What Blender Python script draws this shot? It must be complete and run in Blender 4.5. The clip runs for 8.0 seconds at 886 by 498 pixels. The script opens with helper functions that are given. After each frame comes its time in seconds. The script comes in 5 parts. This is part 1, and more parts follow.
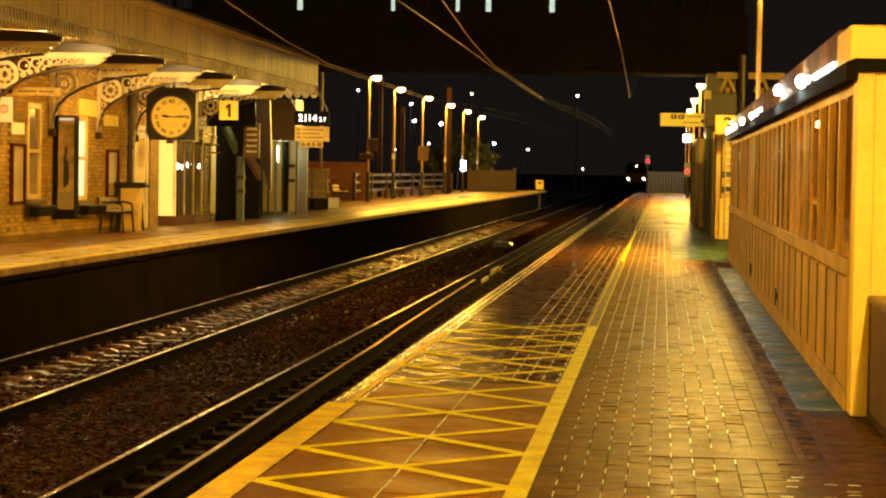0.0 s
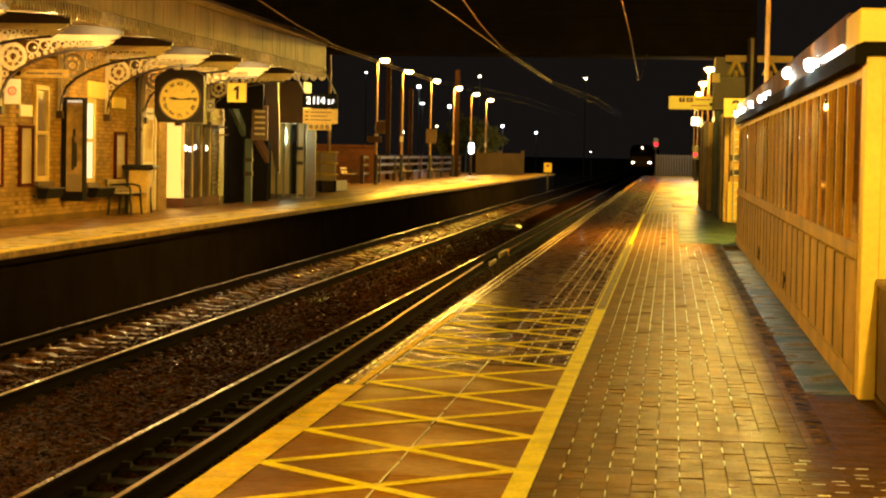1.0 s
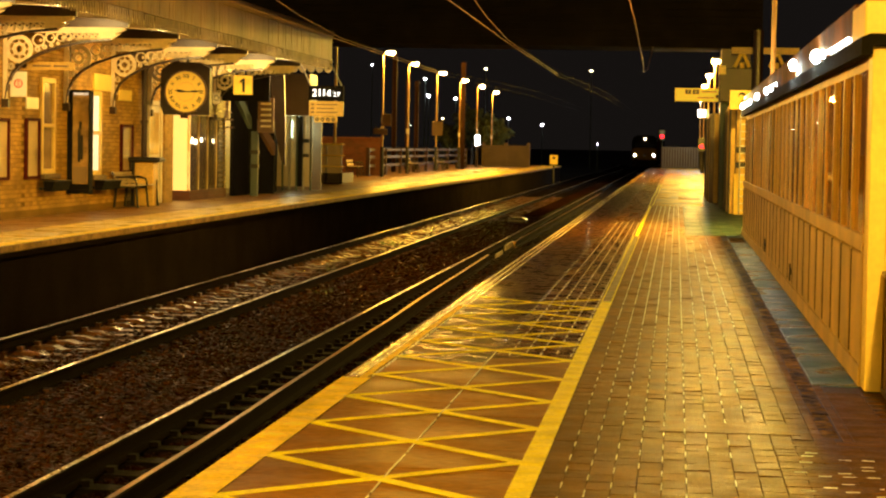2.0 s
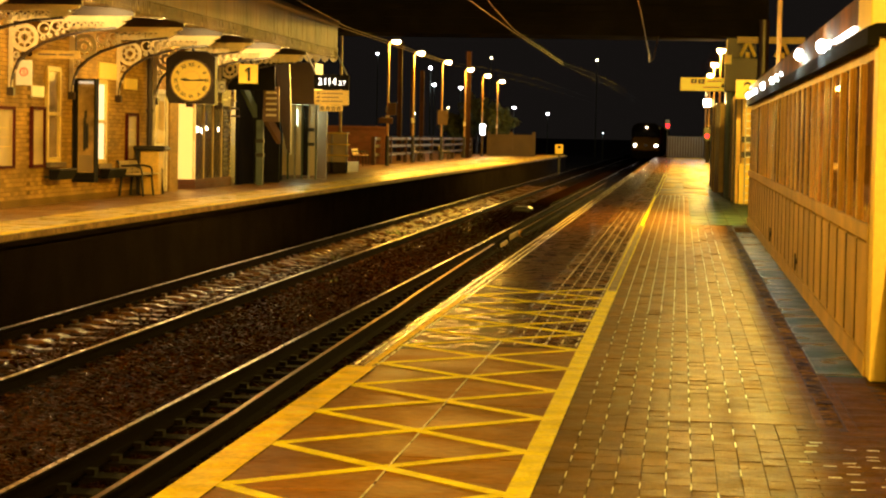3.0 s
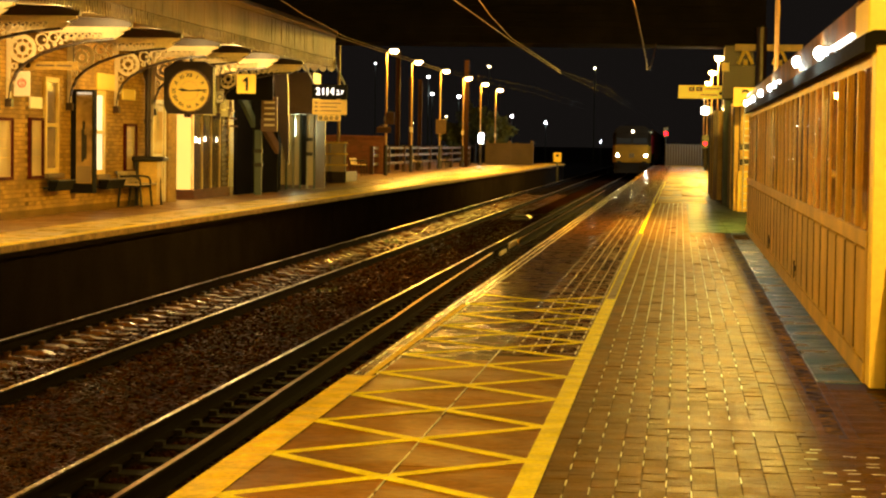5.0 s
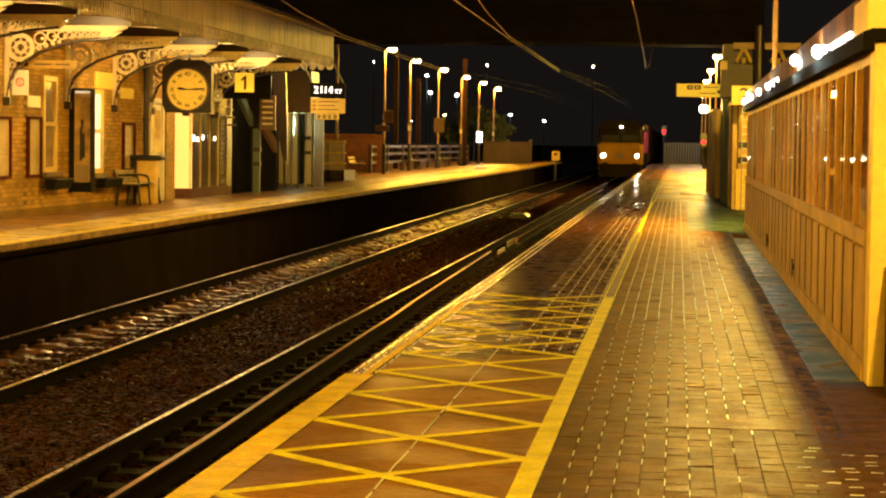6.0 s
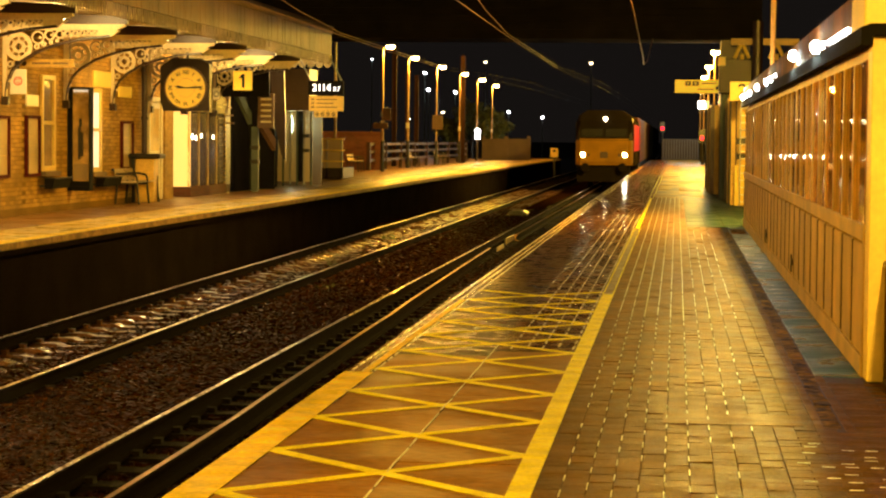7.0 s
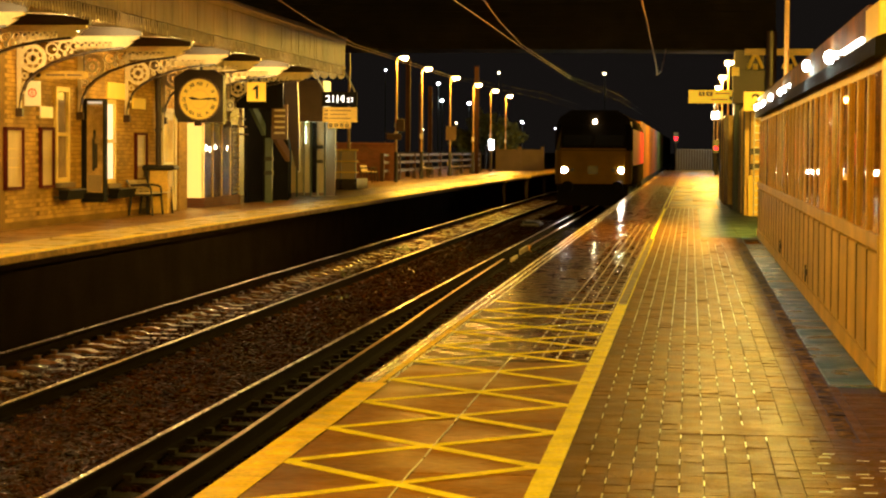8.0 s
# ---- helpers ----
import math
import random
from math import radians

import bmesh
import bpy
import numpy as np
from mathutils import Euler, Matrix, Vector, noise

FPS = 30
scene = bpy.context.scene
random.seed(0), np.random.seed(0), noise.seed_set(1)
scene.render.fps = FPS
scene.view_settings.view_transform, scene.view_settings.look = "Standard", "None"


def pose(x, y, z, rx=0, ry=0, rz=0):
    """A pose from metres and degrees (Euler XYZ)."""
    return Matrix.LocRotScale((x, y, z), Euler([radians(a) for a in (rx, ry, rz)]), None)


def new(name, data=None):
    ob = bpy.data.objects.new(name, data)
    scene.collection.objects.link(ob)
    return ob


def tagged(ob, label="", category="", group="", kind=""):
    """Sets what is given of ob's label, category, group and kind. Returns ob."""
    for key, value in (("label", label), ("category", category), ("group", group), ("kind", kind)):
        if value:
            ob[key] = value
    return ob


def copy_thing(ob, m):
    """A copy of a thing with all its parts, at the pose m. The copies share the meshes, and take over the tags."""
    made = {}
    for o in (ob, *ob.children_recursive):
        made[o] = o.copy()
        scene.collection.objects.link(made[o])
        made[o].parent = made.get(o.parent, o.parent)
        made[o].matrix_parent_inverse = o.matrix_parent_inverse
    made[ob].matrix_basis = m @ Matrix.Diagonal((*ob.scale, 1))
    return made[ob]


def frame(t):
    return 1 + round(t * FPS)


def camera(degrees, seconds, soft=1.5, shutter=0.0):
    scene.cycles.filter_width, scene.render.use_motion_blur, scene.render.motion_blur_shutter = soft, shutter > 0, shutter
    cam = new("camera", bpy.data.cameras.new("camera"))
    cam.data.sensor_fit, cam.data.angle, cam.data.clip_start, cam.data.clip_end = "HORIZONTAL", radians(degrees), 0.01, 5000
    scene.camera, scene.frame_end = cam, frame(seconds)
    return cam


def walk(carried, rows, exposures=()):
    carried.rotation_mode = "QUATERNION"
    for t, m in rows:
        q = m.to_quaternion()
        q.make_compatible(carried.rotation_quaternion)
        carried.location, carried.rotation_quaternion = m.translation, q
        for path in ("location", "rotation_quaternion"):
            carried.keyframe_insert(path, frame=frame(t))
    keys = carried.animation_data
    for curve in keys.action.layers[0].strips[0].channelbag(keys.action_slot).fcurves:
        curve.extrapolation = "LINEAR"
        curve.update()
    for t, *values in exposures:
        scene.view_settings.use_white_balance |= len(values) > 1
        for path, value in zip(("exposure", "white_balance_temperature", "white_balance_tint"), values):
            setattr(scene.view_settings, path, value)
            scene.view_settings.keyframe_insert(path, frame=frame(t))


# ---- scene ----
# Night at a two-platform railway station. x right across the tracks, y along them, z = 0 on the platforms.
EYE, RAIL = 1.352, -0.915
cam = camera(23.24, 8.0, soft=2.2)


def aim(yaw, pitch, lean):
    return pose(0, 0, EYE, 0, 0, yaw) @ pose(0, 0, 0, 90 + pitch, 0, 0) @ pose(0, 0, 0, 0, 0, lean)


ROWS = [
    (0.0, 5.7710, -2.0842, 0.9699), (0.5, 5.7328, -2.1991, 0.9985), (1.0, 5.9738, -2.5458, 1.0640),
    (1.5, 6.0909, -2.8204, 0.9882), (1.7, 6.1220, -2.7290, 1.0000), (2.8, 6.1800, -2.9770, 1.1000),
    (3.0, 6.2646, -3.0456, 1.1059), (3.5, 6.2667, -3.1427, 1.0290), (4.0, 6.1592, -2.8539, 0.9612),
    (4.5, 6.2804, -2.8928, 0.8442), (4.7, 6.2520, -2.8070, 0.8300), (5.8, 6.2250, -2.8240, 0.7800),
    (6.0, 6.1929, -2.8435, 0.7693), (6.5, 6.1734, -2.9119, 0.7053), (7.0, 6.1636, -2.9174, 0.5196),
    (7.5, 6.3017, -2.7886, 0.4207), (8.0, 6.5335, -2.6338, 0.4014),
]
walk(cam, [(t, aim(a, b, c)) for t, a, b, c in ROWS])

# ---- night sky and lamps ----
SODIUM = (1.0, 0.57, 0.06)
WARM = (1.0, 0.64, 0.21)
LED = (0.85, 1.0, 0.93)
world = bpy.data.worlds.new("night")
scene.world = world
world.use_nodes = True
world.node_tree.nodes["Background"].inputs[0].default_value = (0.45, 0.36, 0.31, 1)
world.node_tree.nodes["Background"].inputs[1].default_value = 0.013
scene.view_settings.exposure = 0.3


def lamp(x, y, z, watts, colour=SODIUM, radius=0.1):
    d = bpy.data.lights.new("lamp_light", "POINT")
    d.energy, d.color, d.shadow_soft_size = watts, colour, radius
    o = new("lamp_light", d)
    o.location = (x, y, z)
    return o


# Posts at y = -22 and -2 are added, unseen, to light the near paving.
RIGHT_LAMPS = [-22.0, -2.0, 36.0, 92.0, 110.0, 128.0, 146.0]
LEFT_LAMPS = [(-12.05, 88), (-12.5, 100), (-12.5, 112), (-12.5, 124), (-12.6, 136), (-12.85, 150)]
# Lamps below y = 25 are added, out of view, to brighten the shelter front.
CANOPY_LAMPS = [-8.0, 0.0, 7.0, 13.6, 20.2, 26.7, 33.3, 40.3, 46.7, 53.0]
for y in RIGHT_LAMPS:
    lamp(1.43 if y > 60 else 1.57, y, 4.95, 2200 if y > 140 else 2500 if y > 120 else 7500 if y > 60 else 8500 if y > 30 else 13000 if y > -5 else 5000, LED if y > 140 else SODIUM)
for x, y in LEFT_LAMPS:
    lamp(x + 0.3, y, 4.9, 850, (1.0, 0.47, 0.04))
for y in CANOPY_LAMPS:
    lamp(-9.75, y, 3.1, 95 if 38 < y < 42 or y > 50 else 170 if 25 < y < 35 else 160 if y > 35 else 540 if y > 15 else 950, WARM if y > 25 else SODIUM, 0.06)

lamp(0.55, 65.4, 2.45, 120, WARM)
lamp(0.92, 35.2, 2.25, 90, (1.0, 0.72, 0.25), 0.06)
for y in (16.5, 19.7, 25.4, 30.5):
    lamp(0.95, y, 2.08, 10, LED, 0.05)
lamp(-10.9, 60.7, 1.8, 55, (0.75, 1.0, 0.65), 0.05)

# ---- materials ----


def material(name, colour, rough=0.6, metal=0.0, grain=40.0, vary=0.25, bump=0.15, stain=1.2, stains=0.25, wet=0.0, coat=0.0, random_vary=0.0, island=0.0, spec=0.5, wave=0.0, wave_scale=(4.0, 7.0, 4.0)):
    """Grain and larger stains round one base colour; wet: share of the surface under a film of water."""
    m = bpy.data.materials.new(name)
    m.use_nodes = True
    nt = m.node_tree
    n, l = nt.nodes, nt.links
    b = n["Principled BSDF"]
    geo = n.new("ShaderNodeNewGeometry")

    def noise_at(scale, detail=4.0):
        t = n.new("ShaderNodeTexNoise")
        t.inputs["Scale"].default_value, t.inputs["Detail"].default_value = scale, detail
        l.new(geo.outputs["Position"], t.inputs["Vector"])
        return t.outputs["Fac"]

    def ramp(src, lo, hi, a=0.3, z=0.7):
        r = n.new("ShaderNodeMapRange")
        for i, v in enumerate((a, z, lo, hi)):
            r.inputs[i + 1].default_value = v
        l.new(src, r.inputs[0])
        return r.outputs[0]

    def times(a, bsrc):
        q = n.new("ShaderNodeMath")
        q.operation = "MULTIPLY"
        l.new(a, q.inputs[0]), l.new(bsrc, q.inputs[1])
        return q.outputs[0]

    fine, broad = noise_at(grain), noise_at(stain, 6.0)
    k = times(ramp(fine, 1 - vary, 1 + vary), ramp(broad, 1 - stains, 1 + stains))
    if random_vary:
        info = n.new("ShaderNodeObjectInfo")
        k = times(k, ramp(info.outputs["Random"], 1 - random_vary, 1 + random_vary, 0, 1))
    if island:
        k = times(k, ramp(geo.outputs["Random Per Island"], 1 - island, 1 + island, 0, 1))
    mix = n.new("ShaderNodeVectorMath")
    mix.operation = "SCALE"
    mix.inputs[0].default_value = colour
    l.new(k, mix.inputs["Scale"])
    l.new(mix.outputs[0], b.inputs["Base Color"])
    b.inputs["Metallic"].default_value = metal
    if wet:
        l.new(ramp(noise_at(stain * 1.7, 5.0), max(0.06, rough * (1 - wet)), rough, 0.42, 0.62), b.inputs["Roughness"])
    else:
        l.new(ramp(fine, rough * 0.85, min(1, rough * 1.15)), b.inputs["Roughness"])
    b.inputs["Specular IOR Level"].default_value = spec
    b.inputs["Coat Weight"].default_value = coat
    b.inputs["Coat Roughness"].default_value = 0.07
    if bump:
        bp = n.new("ShaderNodeBump")
        bp.inputs["Strength"].default_value, bp.inputs["Distance"].default_value = bump, 0.01
        l.new(fine, bp.inputs["Height"])
        l.new(bp.outputs[0], b.inputs["Normal"])
        if wave:
            scale = n.new("ShaderNodeMapping")
            scale.inputs["Scale"].default_value = wave_scale
            l.new(geo.outputs["Position"], scale.inputs["Vector"])
            t = n.new("ShaderNodeTexNoise")
            t.inputs["Scale"].default_value, t.inputs["Detail"].default_value = 1.0, 3.0
            l.new(scale.outputs[0], t.inputs["Vector"])
            w = n.new("ShaderNodeBump")
            w.inputs["Strength"].default_value, w.inputs["Distance"].default_value = 1.0, wave
            l.new(t.outputs["Fac"], w.inputs["Height"])
            l.new(w.outputs[0], bp.inputs["Normal"])
    return m


def glow(name, colour, strength):
    m = bpy.data.materials.new(name)
    m.use_nodes = True
    b = m.node_tree.nodes["Principled BSDF"]
    b.inputs["Base Color"].default_value = (*colour, 1)
    b.inputs["Emission Color"].default_value = (*colour, 1)
    b.inputs["Emission Strength"].default_value = strength
    return m


def glass(name, colour=(0.04, 0.04, 0.04), rough=0.03, alpha=0.1):
    m = bpy.data.materials.new(name)
    m.use_nodes = True
    nt = m.node_tree
    n, l = nt.nodes, nt.links
    b = n["Principled BSDF"]
    b.inputs["Base Color"].default_value = (*colour, 1)
    b.inputs["Roughness"].default_value = rough
    b.inputs["Alpha"].default_value = alpha
    return m


def brickwork(name, colour, joint, width=0.225, height=0.075):
    m = material(name, colour, 0.8, vary=0.2, grain=60)
    n, l = m.node_tree.nodes, m.node_tree.links
    b = n["Principled BSDF"]
    geo = n.new("ShaderNodeNewGeometry")
    sep = n.new("ShaderNodeSeparateXYZ")
    com = n.new("ShaderNodeCombineXYZ")
    add = n.new("ShaderNodeMath")
    l.new(geo.outputs["Position"], sep.inputs[0])
    l.new(sep.outputs[0], add.inputs[0]), l.new(sep.outputs[1], add.inputs[1])
    l.new(add.outputs[0], com.inputs[0]), l.new(sep.outputs[2], com.inputs[1])
    t = n.new("ShaderNodeTexBrick")
    t.inputs["Scale"].default_value = 1.0
    t.inputs["Brick Width"].default_value, t.inputs["Row Height"].default_value = width, height
    t.inputs["Mortar Size"].default_value = 0.008
    t.inputs["Bias"].default_value = -0.1
    t.inputs["Color1"].default_value = (*[v * 1.15 for v in colour], 1)
    t.inputs["Color2"].default_value = (*[v * 0.72 for v in colour], 1)
    t.inputs["Mortar"].default_value = (*joint, 1)
    l.new(com.outputs[0], t.inputs["Vector"])
    mul = n.new("ShaderNodeMix")
    mul.data_type, mul.blend_type = "RGBA", "MULTIPLY"
    mul.inputs[0].default_value = 0.6
    old = b.inputs["Base Color"].links[0].from_socket
    gain = n.new("ShaderNodeVectorMath")
    gain.operation = "SCALE"
    gain.inputs["Scale"].default_value = 2.6
    l.new(old, gain.inputs[0])
    l.new(t.outputs["Color"], mul.inputs[6]), l.new(gain.outputs[0], mul.inputs[7])
    l.new(mul.outputs[2], b.inputs["Base Color"])
    bp = n.new("ShaderNodeBump")
    bp.inputs["Strength"].default_value, bp.inputs["Distance"].default_value = 0.6, 0.008
    bp.invert = True
    l.new(t.outputs["Fac"], bp.inputs["Height"])
    l.new(bp.outputs[0], b.inputs["Normal"])
    return m


M_PAVER = material("wet_paver", (0.13, 0.061, 0.008), 0.6, vary=0.36, grain=45, bump=0.5, wet=0.28, stain=3.5, spec=0.0115, random_vary=0.18, island=0.18, wave=0.006, wave_scale=(5, 12, 5))
M_SLAB = material("wet_slab", (0.255, 0.108, 0.003), 0.5, vary=0.25, grain=18, bump=0.4, wet=0.4, spec=0.08, random_vary=0.14, wave=0.008, wave_scale=(1.8, 2.2, 2))
M_FAR_WET = material("smooth_wet_slab", (0.26, 0.135, 0.016), 0.62, vary=0.2, grain=20, bump=0.2, wet=0.2, stain=0.8, spec=0.02, island=0.08, wave=0.006, wave_scale=(2, 2, 2))
M_JOINT = material("wet_joint", (0.05, 0.024, 0.008), 0.6, spec=0.15)
M_YELLOW_LINE = material("yellow_line_paint", (0.92, 0.8, 0.003), 0.6, spec=0.08, vary=0.15, stains=0.2, stain=5, wet=0.4)
M_WHITE_LINE = material("edge_line_paint", (0.95, 0.68, 0.015), 0.6, spec=0.1, vary=0.2, stains=0.3, stain=4, wet=0.4)
# Bluish cast of pale light on the wet slabs, put into the base colour.
M_EDGE_SLAB = material("blue_tinted_wet_slab", (0.035, 0.09, 0.11), 0.5, spec=0.06, grain=30, bump=0.4, wet=0.5, random_vary=0.2)
M_GREY_SLAB = material("grey_green_wet_slab", (0.028, 0.05, 0.04), 0.66, spec=0.015, grain=30, vary=0.3, bump=0.3, wet=0.35, random_vary=0.25)
M_CHANNEL = material("rusty_channel", (0.11, 0.056, 0.003), 0.7, spec=0.01, grain=14, vary=0.9, stains=0.95, stain=7, random_vary=0.5, wet=0.3)
M_SLAB_WET = material("dark_wet_slab", (0.075, 0.029, 0.004), 0.42, vary=0.3, grain=22, bump=0.22, stain=3.0, wet=0.5, spec=0.06, coat=0.28, random_vary=0.2, wave=0.007, wave_scale=(1.5, 2.6, 2))
M_STRIP = material("soaked_paver", (0.12, 0.048, 0.006), 0.36, vary=0.25, grain=45, bump=0.6, wet=0.45, stain=2.5, spec=0.1, coat=0.2, island=0.22, wave=0.012, wave_scale=(4, 8, 4))
M_COPING = material("shiny_wet_coping", (0.3, 0.17, 0.05), 0.24, vary=0.4, grain=28, bump=1.0, wet=0.5, random_vary=0.2)
# Pale joint sand; also colours the joint glints drawn as strips.
M_SAND_GLINT = material("pale_sand_and_glints", (0.7, 0.68, 0.6), 0.45, grain=40, vary=0.5, stains=0.4, stain=6)
M_FAR_EDGE = material("yellow_edge_slab", (0.72, 0.5, 0.06), 0.42, grain=20, wet=0.35, stains=0.2, random_vary=0.12, island=0.12)
M_NOSE = material("worn_coping_face", (0.3, 0.18, 0.06), 0.7, grain=12, vary=0.35, stains=0.4, stain=2.5, spec=0.2)
M_FAR_PAVE = material("wet_far_paving", (0.26, 0.125, 0.02), 0.45, grain=20, wet=0.35, stains=0.25, random_vary=0.15, island=0.15)
M_DARK_BRICK = material("near_black_brick", (0.012, 0.009, 0.0075), 0.95, spec=0.0, grain=30)
M_BRICK = brickwork("buff_brick", (0.4, 0.29, 0.08), (0.4, 0.27, 0.07))
M_MORTAR = material("dark_mortar", (0.2, 0.12, 0.03), 0.9, grain=60, vary=0.3, spec=0.1)
M_BRICK_FACE = material("buff_brick_face", (0.32, 0.185, 0.034), 0.75, grain=50, vary=0.25, stains=0.3, stain=1.1, random_vary=0.25, island=0.25, spec=0.25)
M_RED_BRICK = brickwork("dark_red_brick", (0.22, 0.10, 0.06), (0.2, 0.16, 0.12))
M_SOIL = material("dark_soil", (0.03, 0.025, 0.02), 0.95, spec=0.1, stain=0.1)
# Wide tone spread between stones puts wet sparkle into the colour.
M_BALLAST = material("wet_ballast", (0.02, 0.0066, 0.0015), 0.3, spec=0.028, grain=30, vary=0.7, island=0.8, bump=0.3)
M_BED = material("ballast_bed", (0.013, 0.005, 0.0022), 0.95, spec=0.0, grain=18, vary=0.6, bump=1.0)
M_SLEEPER = material("wet_concrete_sleeper", (0.085, 0.037, 0.017), 0.38, spec=0.25, wet=0.5, random_vary=0.35, vary=0.5, grain=14, bump=0.5)
# Near-track sleepers: a darker copy with the shade put into the base colour.
M_SLEEPER_SHADED = material("shaded_near_sleeper", (0.006, 0.0034, 0.002), 0.75, spec=0.1, random_vary=0.3)
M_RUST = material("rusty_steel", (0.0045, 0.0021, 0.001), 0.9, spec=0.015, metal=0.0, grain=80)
M_RAILTOP = material("polished_rail_head", (0.85, 0.74, 0.62), 0.28, metal=1.0, grain=30, vary=0.1, bump=0.02)
M_BRONZE = material("rust_tinted_rail_head", (0.55, 0.3, 0.1), 0.35, metal=1.0, grain=20, vary=0.3)
M_WOOD = material("tan_painted_wood", (0.58, 0.37, 0.075), 0.42, grain=25, vary=0.15, stains=0.3, stain=1.8, bump=0.12, random_vary=0.12)
M_WOOD_PALE = material("cream_painted_wood", (0.9, 0.66, 0.16), 0.4, grain=25, vary=0.06, bump=0.05)
M_MULL = material("pale_tan_painted_wood", (0.72, 0.5, 0.12), 0.4, grain=25, vary=0.1, stains=0.15, bump=0.08)
M_SLAT = material("weathered_bench_slat", (0.5, 0.4, 0.22), 0.6, grain=25, vary=0.2, stains=0.3)
M_CREAM = material("cream_paint", (0.75, 0.66, 0.44), 0.5, grain=20, vary=0.08, stains=0.2, bump=0.05)
M_LACE = material("cream_iron_paint", (0.75, 0.62, 0.36), 0.6, grain=20, vary=0.1, spec=0.3)
M_FASCIA = material("grey_beige_fascia", (0.145, 0.09, 0.042), 0.6, grain=8, vary=0.15, stains=0.3, bump=0.1, random_vary=0.1)
M_BLACK = material("black_paint", (0.015, 0.014, 0.013), 0.35, bump=0.05)
M_TAR = material("dull_black_gutter", (0.008, 0.007, 0.006), 0.9, spec=0.15)
M_CASE = material("dark_clock_case", (0.018, 0.008, 0.005), 0.5)
M_MAST = material("rusty_mast", (0.03, 0.014, 0.007), 0.8, spec=0.1)
M_FENCE = material("dull_brown_fence", (0.06, 0.038, 0.02), 0.7)
M_DARK = material("dark_brown_paint", (0.035, 0.016, 0.008), 0.4)
M_BOX = material("dull_brown_boards", (0.08, 0.036, 0.012), 0.6, grain=20, vary=0.3, stains=0.4)
M_BROWN = material("brown_paint", (0.14, 0.08, 0.045), 0.4)
M_GREY = material("grey_steel", (0.32, 0.32, 0.31), 0.4, metal=0.6)
M_GREEN = material("grey_green_paint", (0.075, 0.1, 0.085), 0.5, spec=0.3)
M_POLE = material("cream_lamp_post", (0.46, 0.29, 0.14), 0.4, metal=0.0)
M_SIGN_Y = material("yellow_sign", (0.9, 0.66, 0.12), 0.35, vary=0.04, stains=0.06, bump=0)
M_SIGN_W = material("white_sign", (0.82, 0.78, 0.66), 0.35, vary=0.04, stains=0.06, bump=0)
M_SHEET = material("pale_poster_sheet", (0.42, 0.3, 0.14), 0.5, vary=0.1, stains=0.2, bump=0)
M_RED_FRAME = material("dark_red_paint", (0.07, 0.012, 0.006), 0.7, spec=0.05, grain=20)
M_SIGN_RED = material("red_print", (0.6, 0.05, 0.03), 0.4, vary=0.05, bump=0)
M_INK = material("black_print", (0.02, 0.018, 0.015), 0.5, vary=0.05, bump=0)
M_BRIDGE = material("dark_bridge_cladding", (0.013, 0.0105, 0.009), 0.8, grain=3, spec=0.05)
M_WIRE = material("copper_wire", (0.16, 0.085, 0.05), 0.5, spec=0.2, metal=0.2)
M_LOCO_Y = material("loco_warning_yellow", (0.17, 0.085, 0.004), 0.6, spec=0.1, stains=0.25)
M_LOCO_BLACK = material("loco_black", (0.007, 0.005, 0.003), 0.7, spec=0.05)
M_LOCO_RED = material("loco_red", (0.2, 0.006, 0.014), 0.8, spec=0.02)
M_LOCO_GREY = material("loco_grey", (0.012, 0.009, 0.006), 1.0, spec=0.0)
M_CONT_O = material("orange_container", (0.15, 0.055, 0.01), 0.7, spec=0.05)
M_CONT_G = material("green_container", (0.06, 0.055, 0.01), 0.7, spec=0.05)
# Strong tone patches put the band's amber highlights into its colour.
M_SHINY = material("glossy_brown_plastic", (0.14, 0.052, 0.012), 0.6, spec=0.05, grain=7, vary=0.4, bump=0.6, stain=1.6, stains=0.9)
M_GLASS = glass("window_glass")
M_GLASS_LIT = glass("frosted_glass", (0.75, 0.62, 0.4), 0.15, 0.55)
# Amber reflections in the shelter panes, put into an opaque base colour.
M_PANE = material("amber_reflection_pane", (0.5, 0.235, 0.045), 0.015, grain=14, vary=0.2, bump=0.03, stain=2.2, stains=0.5, random_vary=0.45, spec=0.045)
M_BAY_GLASS = glass("brown_bay_glass", (0.12, 0.07, 0.03), 0.2, 0.45)
M_GLASS_DARK = glass("dark_glass", (0.02, 0.02, 0.02), 0.05, 0.9)
G_LAMP = glow("sodium_lamp_glow", (1.0, 0.66, 0.24), 80)
G_WHITE = glow("white_lamp_glow", (0.92, 0.96, 1.0), 14)
G_TUBE = glow("tube_glow", (1.0, 0.86, 0.55), 25)
G_HEAD = glow("headlight_glow", (1.0, 0.9, 0.72), 130)
G_HEAD_TOP = glow("amber_headlight_glow", (1.0, 0.74, 0.4), 40)
G_RED = glow("red_signal_glow", (1.0, 0.0, 0.01), 12)
G_STAR = glow("distant_lamp_glow", (0.95, 0.95, 1.0), 40)
G_TEXT = glow("display_glow", (1.0, 0.97, 0.9), 3.0)
# Added glow that brightens two signs; no lamp inside them is known.
G_SIGN = glow("added_sign_glow", (0.95, 0.58, 0.035), 0.5)
# Added glow that brightens the dial; a backlight is only assumed.
G_DIAL = glow("added_dial_glow", (0.9, 0.58, 0.06), 0.22)
# Light falling on the bay's side panel, put in as its own glow.
G_PANEL = glow("lit_panel_glow", (1.0, 0.66, 0.17), 0.8)

